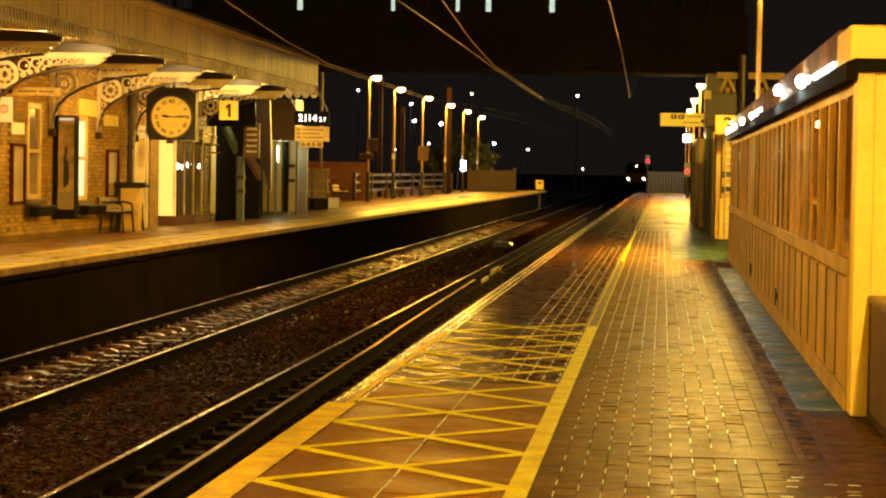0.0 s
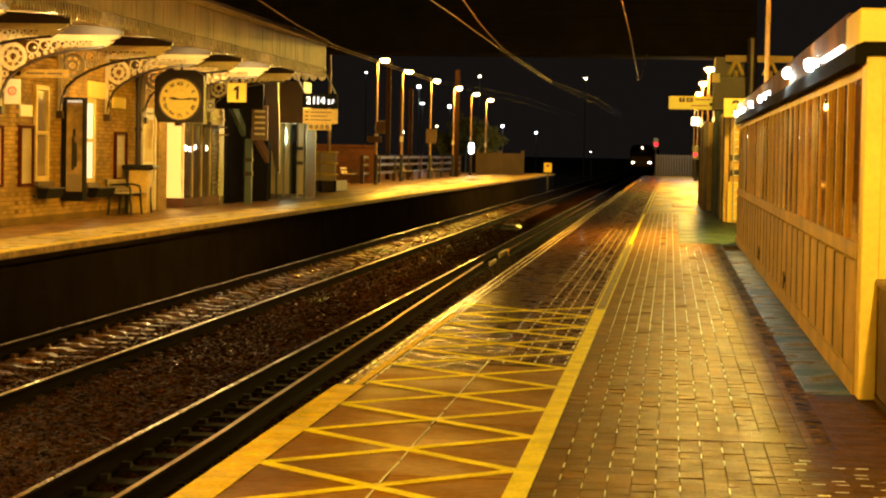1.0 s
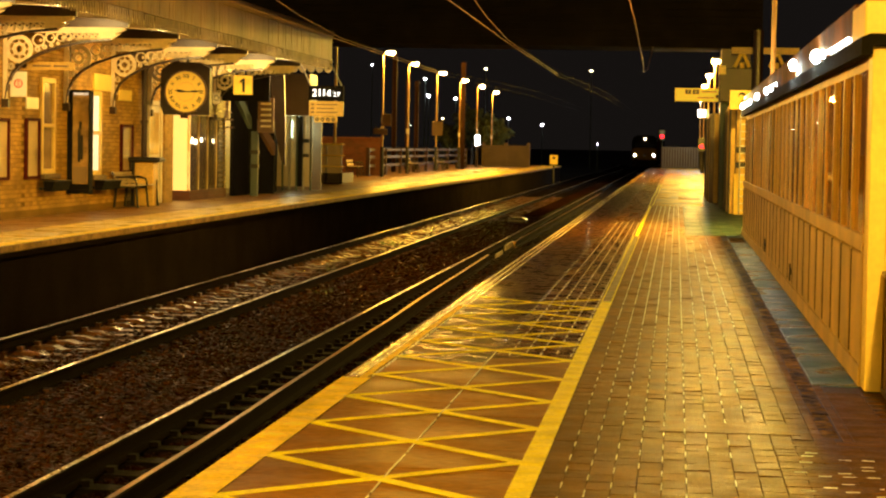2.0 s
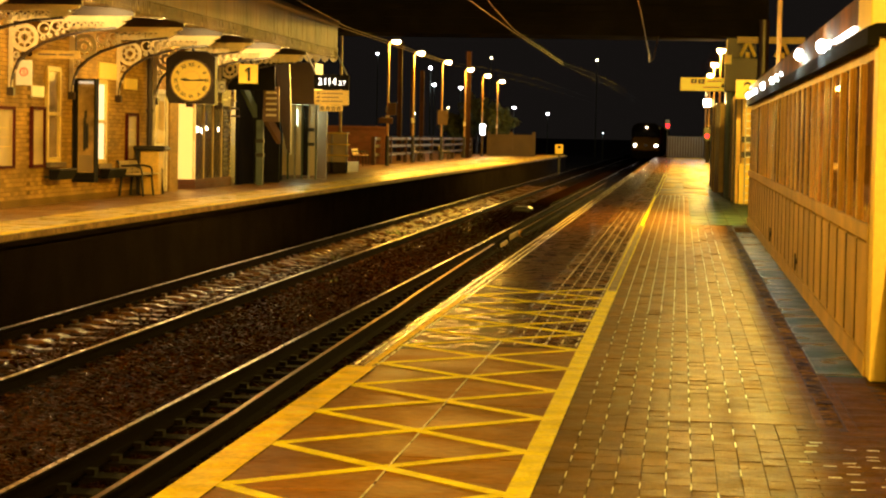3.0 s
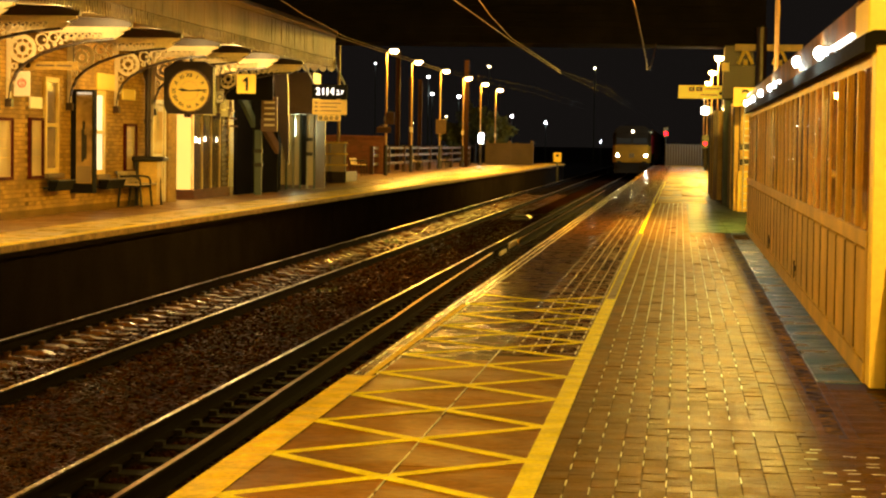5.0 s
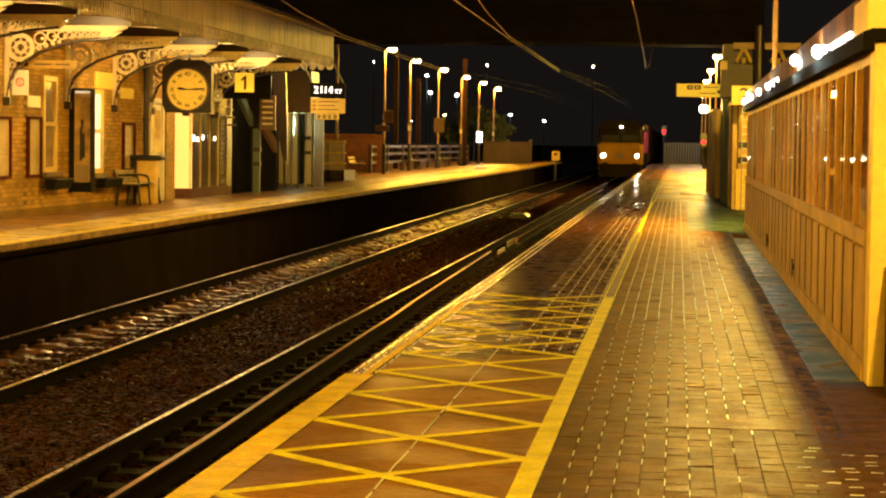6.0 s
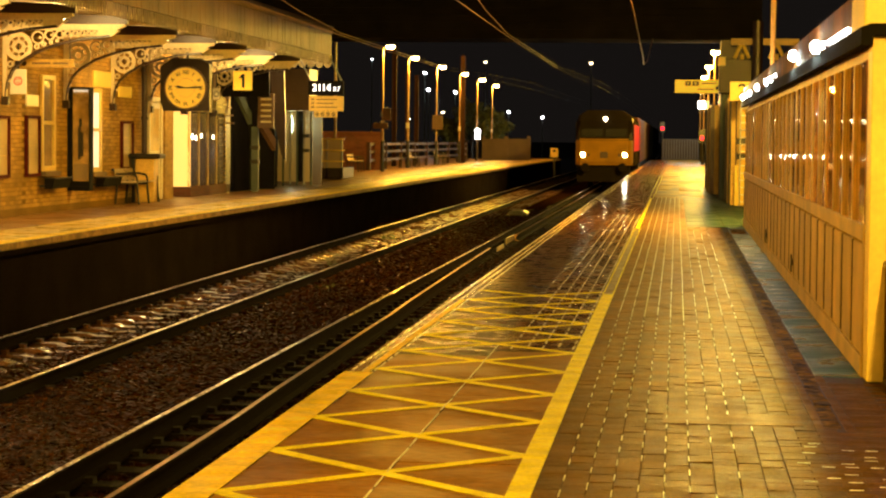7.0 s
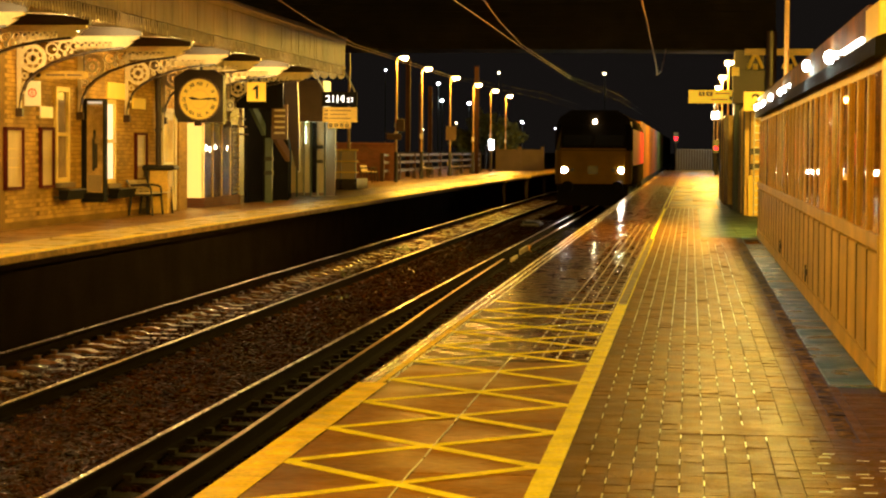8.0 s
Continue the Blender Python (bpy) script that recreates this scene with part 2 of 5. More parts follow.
# ---- mesh helpers ----


def box(bm, x0, x1, y0, y1, z0, z1, bevel=0.0):
    vs = [bm.verts.new((x, y, z)) for x in (x0, x1) for y in (y0, y1) for z in (z0, z1)]
    fs = [bm.faces.new([vs[i] for i in q]) for q in ((0, 1, 3, 2), (4, 6, 7, 5), (0, 4, 5, 1), (2, 3, 7, 6), (0, 2, 6, 4), (1, 5, 7, 3))]
    if bevel:
        es = list({e for f in fs for e in f.edges})
        bmesh.ops.bevel(bm, geom=es, offset=bevel, segments=1, affect="EDGES", profile=0.5)
    return bm


def rod(bm, a, b, r, r2=None, sides=10):
    a, b = Vector(a), Vector(b)
    d = (b - a).normalized()
    u = d.orthogonal().normalized()
    w = d.cross(u)
    r2 = r if r2 is None else r2
    rings = []
    for p, q in ((a, r), (b, r2)):
        rings.append([bm.verts.new(p + q * (math.cos(2 * math.pi * i / sides) * u + math.sin(2 * math.pi * i / sides) * w)) for i in range(sides)])
    for i in range(sides):
        j = (i + 1) % sides
        bm.faces.new((rings[0][i], rings[0][j], rings[1][j], rings[1][i]))
    bm.faces.new(rings[0][::-1])
    bm.faces.new(rings[1])
    return bm


def tube(bm, pts, r, sides=6):
    for a, b in zip(pts, pts[1:]):
        rod(bm, a, b, r, sides=sides)
    return bm


def prism(bm, pts, axis, lo, hi):
    """A flat outline drawn out along an axis. pts are (x, z) for 'y', (y, z) for 'x', (x, y) for 'z'."""
    def at(p, v):
        return {"y": (p[0], v, p[1]), "x": (v, p[0], p[1]), "z": (p[0], p[1], v)}[axis]
    a = [bm.verts.new(at(p, lo)) for p in pts]
    b = [bm.verts.new(at(p, hi)) for p in pts]
    n = len(pts)
    for i in range(n):
        bm.faces.new((a[i], a[(i + 1) % n], b[(i + 1) % n], b[i]))
    bm.faces.new(a[::-1])
    bm.faces.new(b)
    bmesh.ops.recalc_face_normals(bm, faces=bm.faces[:])
    return bm


def ball(bm, c, r, squash=1.0, u=12, v=8):
    m = Matrix.Translation(c) @ Matrix.Diagonal((r, r, r * squash, 1))
    bmesh.ops.create_uvsphere(bm, u_segments=u, v_segments=v, radius=1.0, matrix=m)
    return bm


def ring(bm, c, r, thick, depth, axis="y", n=24):
    """A flat ring with depth, facing along an axis."""
    c = Vector(c)
    def at(rad, k, off):
        a = 2 * math.pi * k / n
        p, q = rad * math.cos(a), rad * math.sin(a)
        return c + Vector({"y": (p, off, q), "x": (off, p, q), "z": (p, q, off)}[axis])
    for k in range(n):
        o = [bm.verts.new(at(rad, kk, off)) for kk in (k, k + 1) for rad in (r - thick, r) for off in (-depth / 2, depth / 2)]
        for q in ((0, 4, 6, 2), (1, 3, 7, 5), (2, 6, 7, 3), (0, 1, 5, 4)):
            bm.faces.new([o[i] for i in q])
    bmesh.ops.remove_doubles(bm, verts=bm.verts[:], dist=1e-5)
    return bm


def mesh_of(name, bm, mat):
    me = bpy.data.meshes.new(name)
    bm.normal_update()
    bm.to_mesh(me)
    bm.free()
    for m in (mat if isinstance(mat, (list, tuple)) else [mat]):
        me.materials.append(m)
    return me


def part(name, bm, mat, parent, label=""):
    o = new(name, mesh_of(name, bm, mat))
    o.parent = parent
    return tagged(o, label)


def thing(name, loc, label, category, group="", kind=""):
    o = new(name)
    o.location = loc
    o.empty_display_size = 0.1
    return tagged(o, label, category, group, kind)


def solid(name, bm, mat, label, category, group="", kind="", loc=(0, 0, 0)):
    o = new(name, mesh_of(name, bm, mat))
    o.location = loc
    return tagged(o, label, category, group, kind)


def B():
    return bmesh.new()


def lettering(name, body, size, mat, parent, place, turn=(90, 0, 0), depth=0.004, align="CENTER", bold=0.0):
    c = bpy.data.curves.new(name, "FONT")
    c.body, c.size, c.extrude, c.align_x, c.align_y, c.offset = body, size, depth, align, "CENTER", size * bold
    tmp = new(name + "_text", c)
    bpy.context.view_layer.update()
    me = bpy.data.meshes.new_from_object(tmp.evaluated_get(bpy.context.evaluated_depsgraph_get()))
    bpy.data.objects.remove(tmp)
    me.materials.clear()
    me.materials.append(mat)
    o = new(name, me)
    o.parent = parent
    o.matrix_local = pose(*place, *turn)
    return o


# ---- ground and trackbed ----
EDGE_R, EDGE_L = -1.90, -8.30
bm = B()
box(bm, -1500, 1500, -200, 2800, -1.75, -1.35)
solid("ground", bm, M_SOIL, "dark earth around the railway at night", "ground", kind="structure")

bm = B()
ys = np.arange(-12, 320, 0.8)
prof = [(-8.6, -1.30), (-8.0, -1.22), (-7.9, -1.16), (-5.8, -1.16), (-5.3, -1.13), (-5.05, -1.12), (-4.6, -1.13), (-2.2, -1.15), (-1.7, -1.25)]
vs = [[bm.verts.new((x, y, z + 0.02 * noise.noise((x * 3, y * 2, 0)))) for x, z in prof] for y in ys]
for r0, r1 in zip(vs, vs[1:]):
    for i in range(len(prof) - 1):
        bm.faces.new((r0[i], r0[i + 1], r1[i + 1], r1[i]))
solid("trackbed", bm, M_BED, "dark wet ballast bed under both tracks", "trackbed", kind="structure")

# ---- tracks ----
RAIL_PROFILE = [(-0.022, 0), (0.022, 0), (0.036, -0.006), (0.036, -0.035), (0.009, -0.05), (0.009, -0.13), (0.07, -0.145), (0.07, -0.159), (-0.07, -0.159), (-0.07, -0.145), (-0.009, -0.13), (-0.009, -0.05), (-0.036, -0.035), (-0.036, -0.006)]


def rail_mesh(path, profile=RAIL_PROFILE):
    """A rail drawn along (x, y, z) points; its head polished, the rest rusty."""
    bm = B()
    rings = [[bm.verts.new((x + px, y, z + pz)) for px, pz in profile] for x, y, z in path]
    n = len(profile)
    for a, b in zip(rings, rings[1:]):
        for i in range(n):
            f = bm.faces.new((a[i], b[i], b[(i + 1) % n], a[(i + 1) % n]))
            f.material_index = 0 if i == 0 else 1
    bm.faces.new(rings[0])
    bm.faces.new(rings[-1][::-1])
    return bm


def sleeper_bm():
    bm = B()
    prism(bm, [(-1.25, -0.2), (1.25, -0.2), (1.25, 0.0), (0.45, 0.0), (0.35, -0.035), (-0.35, -0.035), (-0.45, 0.0), (-1.25, 0.0)], "y", -0.12, 0.12)
    for x in (-0.7525, 0.7525):
        for s in (-1, 1):
            box(bm, x + s * 0.09 - 0.035, x + s * 0.09 + 0.035, -0.05, 0.05, 0, 0.045)
    return bm


CONCRETE, SHADED = mesh_of("sleeper", sleeper_bm(), M_SLEEPER), mesh_of("sleeper", sleeper_bm(), M_SLEEPER_SHADED)
for cx, name, sleeper_mesh in ((-3.395, "track_near", SHADED), (-6.757, "track_far", CONCRETE)):
    tr = thing(name, (cx, 0, 0), "standard gauge railway track with polished wet rails", "track", kind="structure")
    for sx in (-0.7525, 0.7525):
        part("rail", rail_mesh([(sx, y, RAIL) for y in (-12, 40, 120, 200, 330)]), [M_RAILTOP, M_RUST], tr)
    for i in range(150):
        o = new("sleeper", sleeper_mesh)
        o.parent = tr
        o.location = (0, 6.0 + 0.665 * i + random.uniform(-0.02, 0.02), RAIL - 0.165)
    bm = B()
    for i in range(150, 330):
        y = 6.0 + 0.665 * i
        box(bm, -1.25, 1.25, y - 0.12, y + 0.12, RAIL - 0.36, RAIL - 0.17)
    tagged(part("far_sleepers", bm, M_RUST, tr), kind="stuff")

SPARE = [(-3.57, 9.0), (-3.57, 15.6), (-3.58, 17.2), (-3.62, 19.5), (-3.64, 21.5), (-3.69, 26.0), (-3.70, 28.0), (-3.76, 31.0), (-3.84, 38.0), (-3.91, 45.5)]
t = thing("spare_rail", (0, 0, 0), "loose spare rail lying on the sleepers between the running rails", "rail")
part("rail_length", rail_mesh([(x, y, RAIL - 0.03) for x, y in SPARE[:6]]), [M_BRONZE, M_RUST], t)
part("rail_length", rail_mesh([(x, y, RAIL - 0.03) for x, y in SPARE[5:]]), [M_BRONZE, M_RUST], t)
t = thing("spare_rail", (0, 0, 0), "loose spare rail lying further along the sleepers", "rail")
part("rail_length", rail_mesh([(-3.85, 52.0, RAIL - 0.03), (-3.82, 70, RAIL - 0.03), (-3.8, 110, RAIL - 0.03)]), [M_BRONZE, M_RUST], t)
bm = B()
box(bm, -3.955, -3.915, 50.2, 52.6, RAIL - 0.17, RAIL - 0.04, 0.01)
solid("timber_block", bm, M_SLAT, "pale timber block at the end of the loose rail", "timber")
bm = B()
box(bm, -3.9, -3.86, 47.0, 48.6, RAIL - 0.19, RAIL - 0.09, 0.01)
solid("timber_block", bm, M_SLAT, "short pale timber block beside the loose rail", "timber")

# loose stones
def stones(name, x0, x1, y0, y1, count, z, seed, lo=0.016, hi=0.034):
    rng = np.random.default_rng(seed)
    u = rng.random(count)
    y = 1 / ((1 / y0) * (1 - u) + (1 / y1) * u)
    x = x0 + (x1 - x0) * rng.random(count)
    s = lo + (hi - lo) * rng.random(count)
    base = np.array([(a, b, c) for a in (-1, 1) for b in (-1, 1) for c in (-1, 1)], float)
    v = base[None] * (0.55 + 0.55 * rng.random((count, 8, 3))) * s[:, None, None]
    ang = rng.random(count) * 6.28
    c, q = np.cos(ang)[:, None], np.sin(ang)[:, None]
    v = np.stack([v[..., 0] * c - v[..., 1] * q, v[..., 0] * q + v[..., 1] * c, v[..., 2] * 0.8 + v[..., 0] * 0.25], -1)
    v += np.stack([x, y, z + 0.03 * rng.random(count)], -1)[:, None]
    faces = np.array([(0, 1, 3, 2), (4, 6, 7, 5), (0, 4, 5, 1), (2, 3, 7, 6), (0, 2, 6, 4), (1, 5, 7, 3)])
    f = (faces[None] + 8 * np.arange(count)[:, None, None]).reshape(-1, 4)
    me = bpy.data.meshes.new(name)
    me.from_pydata(v.reshape(-1, 3).tolist(), [], f.tolist())
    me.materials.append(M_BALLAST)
    return tagged(new(name, me), "wet granite ballast stones between the rails", "ballast", kind="stuff")


stones("ballast", -7.4, -6.1, 14, 75, 12000, -1.165, 1)
stones("ballast", -6.85, -6.1, 14, 90, 7000, -1.148, 5, 0.02, 0.038)
stones("ballast", -7.35, -6.85, 14, 90, 1800, -1.155, 6, 0.02, 0.036)
stones("ballast", -5.95, -4.25, 11, 75, 34000, -1.095, 2)
stones("ballast", -4.05, -2.2, 11, 60, 9000, -1.14, 3)
stones("ballast", -8.2, -7.6, 20, 70, 4000, -1.15, 4)

# ---- near platform ----
bm = B()
prism(bm, [(EDGE_R + 0.12, -1.4), (EDGE_R + 0.12, -0.16), (EDGE_R, -0.14), (EDGE_R, -0.0042), (1.085, -0.0042), (14, -0.0042), (14, -1.4)], "y", -20, 157)
plat = solid("platform_near", bm, M_JOINT, "wet paved station platform at night", "platform", kind="structure")


def block_mesh(name, sx, sy, sz, mat, bevel=0.004):
    bm = B()
    x, y, b = sx / 2, sy / 2, bevel
    lo = [bm.verts.new(p) for p in ((-x, -y, -sz), (x, -y, -sz), (x, y, -sz), (-x, y, -sz))]
    mi = [bm.verts.new(p) for p in ((-x, -y, -b), (x, -y, -b), (x, y, -b), (-x, y, -b))]
    hi = [bm.verts.new(p) for p in ((-x + b, -y + b, 0), (x - b, -y + b, 0), (x - b, y - b, 0), (-x + b, y - b, 0))]
    for a, c in ((lo, mi), (mi, hi)):
        for i in range(4):
            bm.faces.new((a[i], a[(i + 1) % 4], c[(i + 1) % 4], c[i]))
    bm.faces.new(hi)
    return mesh_of(name, bm, mat)


def joined_blocks(name, spots, sx, sy, sz, mat, parent, bevel=0.004):
    """Many blocks in one mesh: spots are (x, y, z)."""
    x, y, b = sx / 2, sy / 2, bevel
    base = np.array([(-x, -y, -sz), (x, -y, -sz), (x, y, -sz), (-x, y, -sz), (-x, -y, -b), (x, -y, -b), (x, y, -b), (-x, y, -b),
                     (-x + b, -y + b, 0), (x - b, -y + b, 0), (x - b, y - b, 0), (-x + b, y - b, 0)])
    faces = np.array([(0, 1, 5, 4), (1, 2, 6, 5), (2, 3, 7, 6), (3, 0, 4, 7), (4, 5, 9, 8), (5, 6, 10, 9), (6, 7, 11, 10), (7, 4, 8, 11), (8, 9, 10, 11)])
    s = np.array(spots)
    tilt = np.random.default_rng(7).normal(size=(len(s), 2)) * np.array([0.015, 0.012])
    v = base[None] + s[:, None]
    v[..., 2] += base[None, :, 0] * tilt[:, :1] + base[None, :, 1] * tilt[:, 1:]
    v = v.reshape(-1, 3)
    f = (faces[None] + 12 * np.arange(len(s))[:, None, None]).reshape(-1, 4)
    me = bpy.data.meshes.new(name)
    me.from_pydata(v.tolist(), [], f.tolist())
    me.materials.append(mat)
    o = new(name, me)
    o.parent = parent
    return tagged(o, kind="stuff")


# painted lines lie on the paving
def stripe(bm, a, b, w, z=0.003, t=0.0015):
    a, b = Vector((*a, 0)), Vector((*b, 0))
    d = (b - a).normalized()
    n = Vector((-d.y, d.x, 0)) * w / 2
    lo = [bm.verts.new(p + Vector((0, 0, z - t))) for p in (a - n, b - n, b + n, a + n)]
    hi = [bm.verts.new(p + Vector((0, 0, z))) for p in (a - n, b - n, b + n, a + n)]
    bm.faces.new(hi)
    for i in range(4):
        bm.faces.new((lo[i], lo[(i + 1) % 4], hi[(i + 1) % 4], hi[i]))


bm = B()
stripe(bm, (-0.582, -7), (-0.582, 19.0), 0.098)
stripe(bm, (-0.587, 33.5), (-0.587, 51.0), 0.055)
for y0, y1 in ((19.0, 33.5), (51.0, 84.0)):
    stripe(bm, (-0.625, y0), (-0.625, y1), 0.011)
    stripe(bm, (-0.539, y0), (-0.539, y1), 0.009)
solid("platform_line", bm, M_YELLOW_LINE, "worn yellow safety line painted along the wet platform", "painted line", kind="structure")
bm = B()
stripe(bm, (-1.812, -7), (-1.812, 12.3), 0.168, 0.0045, 0.002)
stripe(bm, (-1.775, 12.3), (-1.775, 18), 0.04, 0.0045, 0.002)
solid("platform_edge_line", bm, M_WHITE_LINE, "worn pale line painted along the platform edge", "painted line", kind="structure")
bm = B()
stripe(bm, (-0.582, 19.0), (-0.582, 33.5), 0.07)
solid("platform_line_worn", bm, material("worn_line_paint", (0.09, 0.045, 0.008), 0.5, spec=0.2, vary=0.5, grain=14, stains=0.6, stain=3, wet=0.4), "faded yellow paint along the middle of the safety line", "painted line", kind="structure")
hatch = thing("platform_hatching", (0, 0, 0), "yellow crossed hatching painted on the wet platform edge", "painted marking", kind="structure")
for i in range(-3, 10):
    y = 8.03 + 1.12 * i
    bm = B()
    stripe(bm, (-1.73, y), (-0.63, y + 1.12), 0.075, 0.0028)
    part("stripe", bm, M_YELLOW_LINE, hatch)
    bm = B()
    stripe(bm, (-1.73, y + 1.12), (-0.63, y), 0.075, 0.0034)
    part("stripe", bm, M_YELLOW_LINE, hatch)

# ---- waiting shelter on the near platform ----
SX, SY0, SY1 = 1.085, 12.35, 35.0
sh = thing("waiting_shelter", (SX, SY0, 0), "long tan painted wooden waiting shelter with tall narrow panes", "shelter")
L = SY1 - SY0
bm = B()
box(bm, 0.06, 3.0, 0.06, L - 0.06, 2.02, 2.10)
part("roof", bm, M_DARK, sh)
bm = B()
box(bm, 0.024, 0.08, 0.1, L, 0.0, 0.78)
part("lower_panel", bm, M_DARK, sh)
bm = B()
box(bm, 2.8, 2.86, 0.1, L, 0.0, 2.0)
box(bm, 0.1, 2.8, L - 0.06, L, 0.0, 2.0)
part("back_wall", bm, M_WOOD, sh)
bm = B()
box(bm, 0.1, 2.8, 0.0, 0.05, 0.0, 1.95)
part("end_wall", bm, M_WOOD_PALE, sh)
bm = B()
box(bm, 0.0, 0.10, -0.02, 0.24, 0.0, 1.95, 0.006)
part("corner_post", bm, M_WOOD_PALE, sh)
bm = B()
box(bm, -0.012, 0.07, 0.24, L, 0.78, 0.88, 0.006)
part("middle_rail", bm, M_WOOD, sh)
bm = B()
box(bm, -0.015, 0.07, 0.24, L, 0.0, 0.12, 0.006)
part("bottom_rail", bm, M_WOOD, sh)
bm = B()
box(bm, 0.024, 0.07, 0.24, L, 1.83, 1.95, 0.006)
part("top_rail", bm, M_WOOD, sh)
mull = block_mesh("mullion", 0.06, 0.07, 0.95, M_MULL, 0.004)
board = block_mesh("panel_board", 0.05, 0.68, 0.63, M_WOOD, 0.008)
pane = block_mesh("pane", 0.008, 0.76, 0.95, M_PANE, 0.001)
post = block_mesh("post", 0.07, 0.16, 1.83, M_WOOD, 0.006)
stile = block_mesh("stile", 0.035, 0.11, 0.66, M_WOOD, 0.004)
# Dark strip standing in for the groove line beside each panel.
moulding = block_mesh("moulding", 0.02, 0.022, 0.62, M_DARK, 0.002)
bead = block_mesh("bead", 0.018, 0.7, 0.03, M_MULL, 0.004)
y, k = 0.24, 0
while y + 0.4 < L:
    big = k in (9, 16, 22)
    if big:
        o = new("post", post)
        o.parent, o.location = sh, (0.03, y + 0.02, 1.83)
    elif k:
        o = new("mullion", mull)
        o.parent, o.location = sh, (0.018, y, 1.83)
    o = new("panel_board", board)
    o.parent, o.location = sh, (0.018, y + 0.41, 0.766)
    o = new("stile", stile)
    o.parent, o.location = sh, (0.012, y + (0.06 if k == 0 else 0.0), 0.78)
    o = new("moulding", moulding)
    o.parent, o.location = sh, (-0.003, y + 0.752, 0.765)
    o = new("bead", bead)
    o.parent, o.location = sh, (0.013, y + 0.41, 0.15)
    o = new("pane", pane)
    o.parent, o.location = sh, (0.007, y + 0.41, 1.83)
    o.rotation_euler = (0, radians(random.uniform(-0.12, 0.12)), radians(random.uniform(-0.7, 0.9) if k > 2 else -0.9))
    y += 0.82
    k += 1
bm = B()
prism(bm, [(-0.07, 1.9), (-0.006, 1.9), (-0.006, 1.952), (0.2, 1.952), (0.2, 2.02), (-0.02, 2.02), (-0.07, 2.0)], "y", -0.1, L)
part("gutter", bm, M_TAR, sh, "black gutter")
for i in range(48):
    bm = B()
    box(bm, -0.03 + 0.0008 * (i % 2), 0.03, 0.9 + i * (L - 0.9) / 48, 0.9 + (i + 1) * (L - 0.9) / 48 - 0.002, 2.02, 2.245 - 0.0007 * i)
    part("band_panel", bm, M_SHINY, sh, "glossy brown plastic panel above the gutter" if not i else "")
bm = B()
box(bm, -0.05, 3.0, -0.05, 0.85, 1.955, 2.21, 0.01)
part("end_fascia", bm, M_SIGN_Y, sh, "plain yellow painted fascia box")

t = thing("storage_box", (1.165, 10.25, 0), "low brown wooden storage box against the shelter end", "box")
bm = B()
box(bm, 0.02, 0.76, 0.02, 2.04, 0.03, 0.65, 0.006)
part("body", bm, M_BOX, t)
bm = B()
box(bm, 0.0, 0.78, 0.0, 2.06, 0.65, 0.69, 0.01)
part("lid", bm, M_BROWN, t, "brown wooden lid")
bm = B()
box(bm, 0.01, 0.77, 0.01, 2.05, 0.0, 0.035)
part("plinth", bm, M_DARK, t)

# ---- far-platform body, building and canopy ----
bm = B()
prism(bm, [(EDGE_L - 0.12, -1.4), (EDGE_L - 0.12, -0.16), (EDGE_L - 0.01, -0.14), (EDGE_L - 0.01, -0.03), (-30, -0.03), (-30, -1.4)], "y", -20, 157)
platf = solid("platform_far", bm, M_FAR_PAVE, "wet station platform lit by yellow lamps", "platform", kind="structure")
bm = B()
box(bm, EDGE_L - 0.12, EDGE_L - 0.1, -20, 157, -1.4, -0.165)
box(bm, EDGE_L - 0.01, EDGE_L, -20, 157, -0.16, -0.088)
solid("platform_wall", bm, M_DARK_BRICK, "near-black brick platform wall beside the track", "wall", kind="structure")
bm = B()
box(bm, EDGE_L - 0.02, EDGE_L + 0.006, -20, 157, -0.086, 0.0, 0.008)
solid("platform_edging", bm, M_NOSE, "worn concrete edging along the far platform", "edging", kind="structure")
bm = B()
stripe(bm, (EDGE_L - 0.12, 0), (EDGE_L - 0.12, 156), 0.2, 0.006)
solid("platform_edge_line", bm, M_WHITE_LINE, "pale line painted along the far platform edge", "painted line", kind="structure")

WX = -11.2
bm = B()
box(bm, WX - 0.35, WX, -14, 47.2, -0.03, 3.9)
wall_station = solid("wall_station", bm, M_MORTAR, "buff brick wall of the old station building", "wall", kind="structure")

FX = -9.0
can = thing("canopy", (FX, 10, 0), "old station canopy with plain fascia and cream soffit", "canopy")
# The stretch before y = 10 is added out of view to carry extra lamps.
bm = B()
box(bm, -0.03, 0.03, -22, 10.0, 3.26, 4.17)
box(bm, -0.06, -0.03, 10.0, 45.7, 3.72, 4.17)
part("fascia", bm, M_FASCIA, can, "weathered grey-beige boarded fascia")
bm = B()
box(bm, -0.021, 0.021, 0.0, 0.1485, 3.5, 4.165, 0.002)
fascia_board = mesh_of("fascia_board", bm, M_FASCIA)
bm = B()
prism(bm, [(0.03, 3.3), (0.06, 3.262), (0.09, 3.262), (0.12, 3.3), (0.12, 3.52), (0.03, 3.52)], "x", -0.03, -0.018)
picket = mesh_of("picket", bm, M_FASCIA)
for k in range(238):
    for name, me in (("fascia_board", fascia_board), ("picket", picket)):
        o = new(name, me)
        o.parent, o.location = can, (random.uniform(-0.004, 0.004), 10.0 + 0.15 * k, random.uniform(-0.004, 0.004))
bm = B()
box(bm, 0.03, 0.05, 10.0, 45.7, 4.06, 4.17, 0.006)
part("cornice", bm, M_FASCIA, can)
bm = B()
prism(bm, [(-2.2, 3.45), (-0.3, 3.37), (-0.3, 3.43), (-2.2, 3.52)], "y", -22, 45.7)
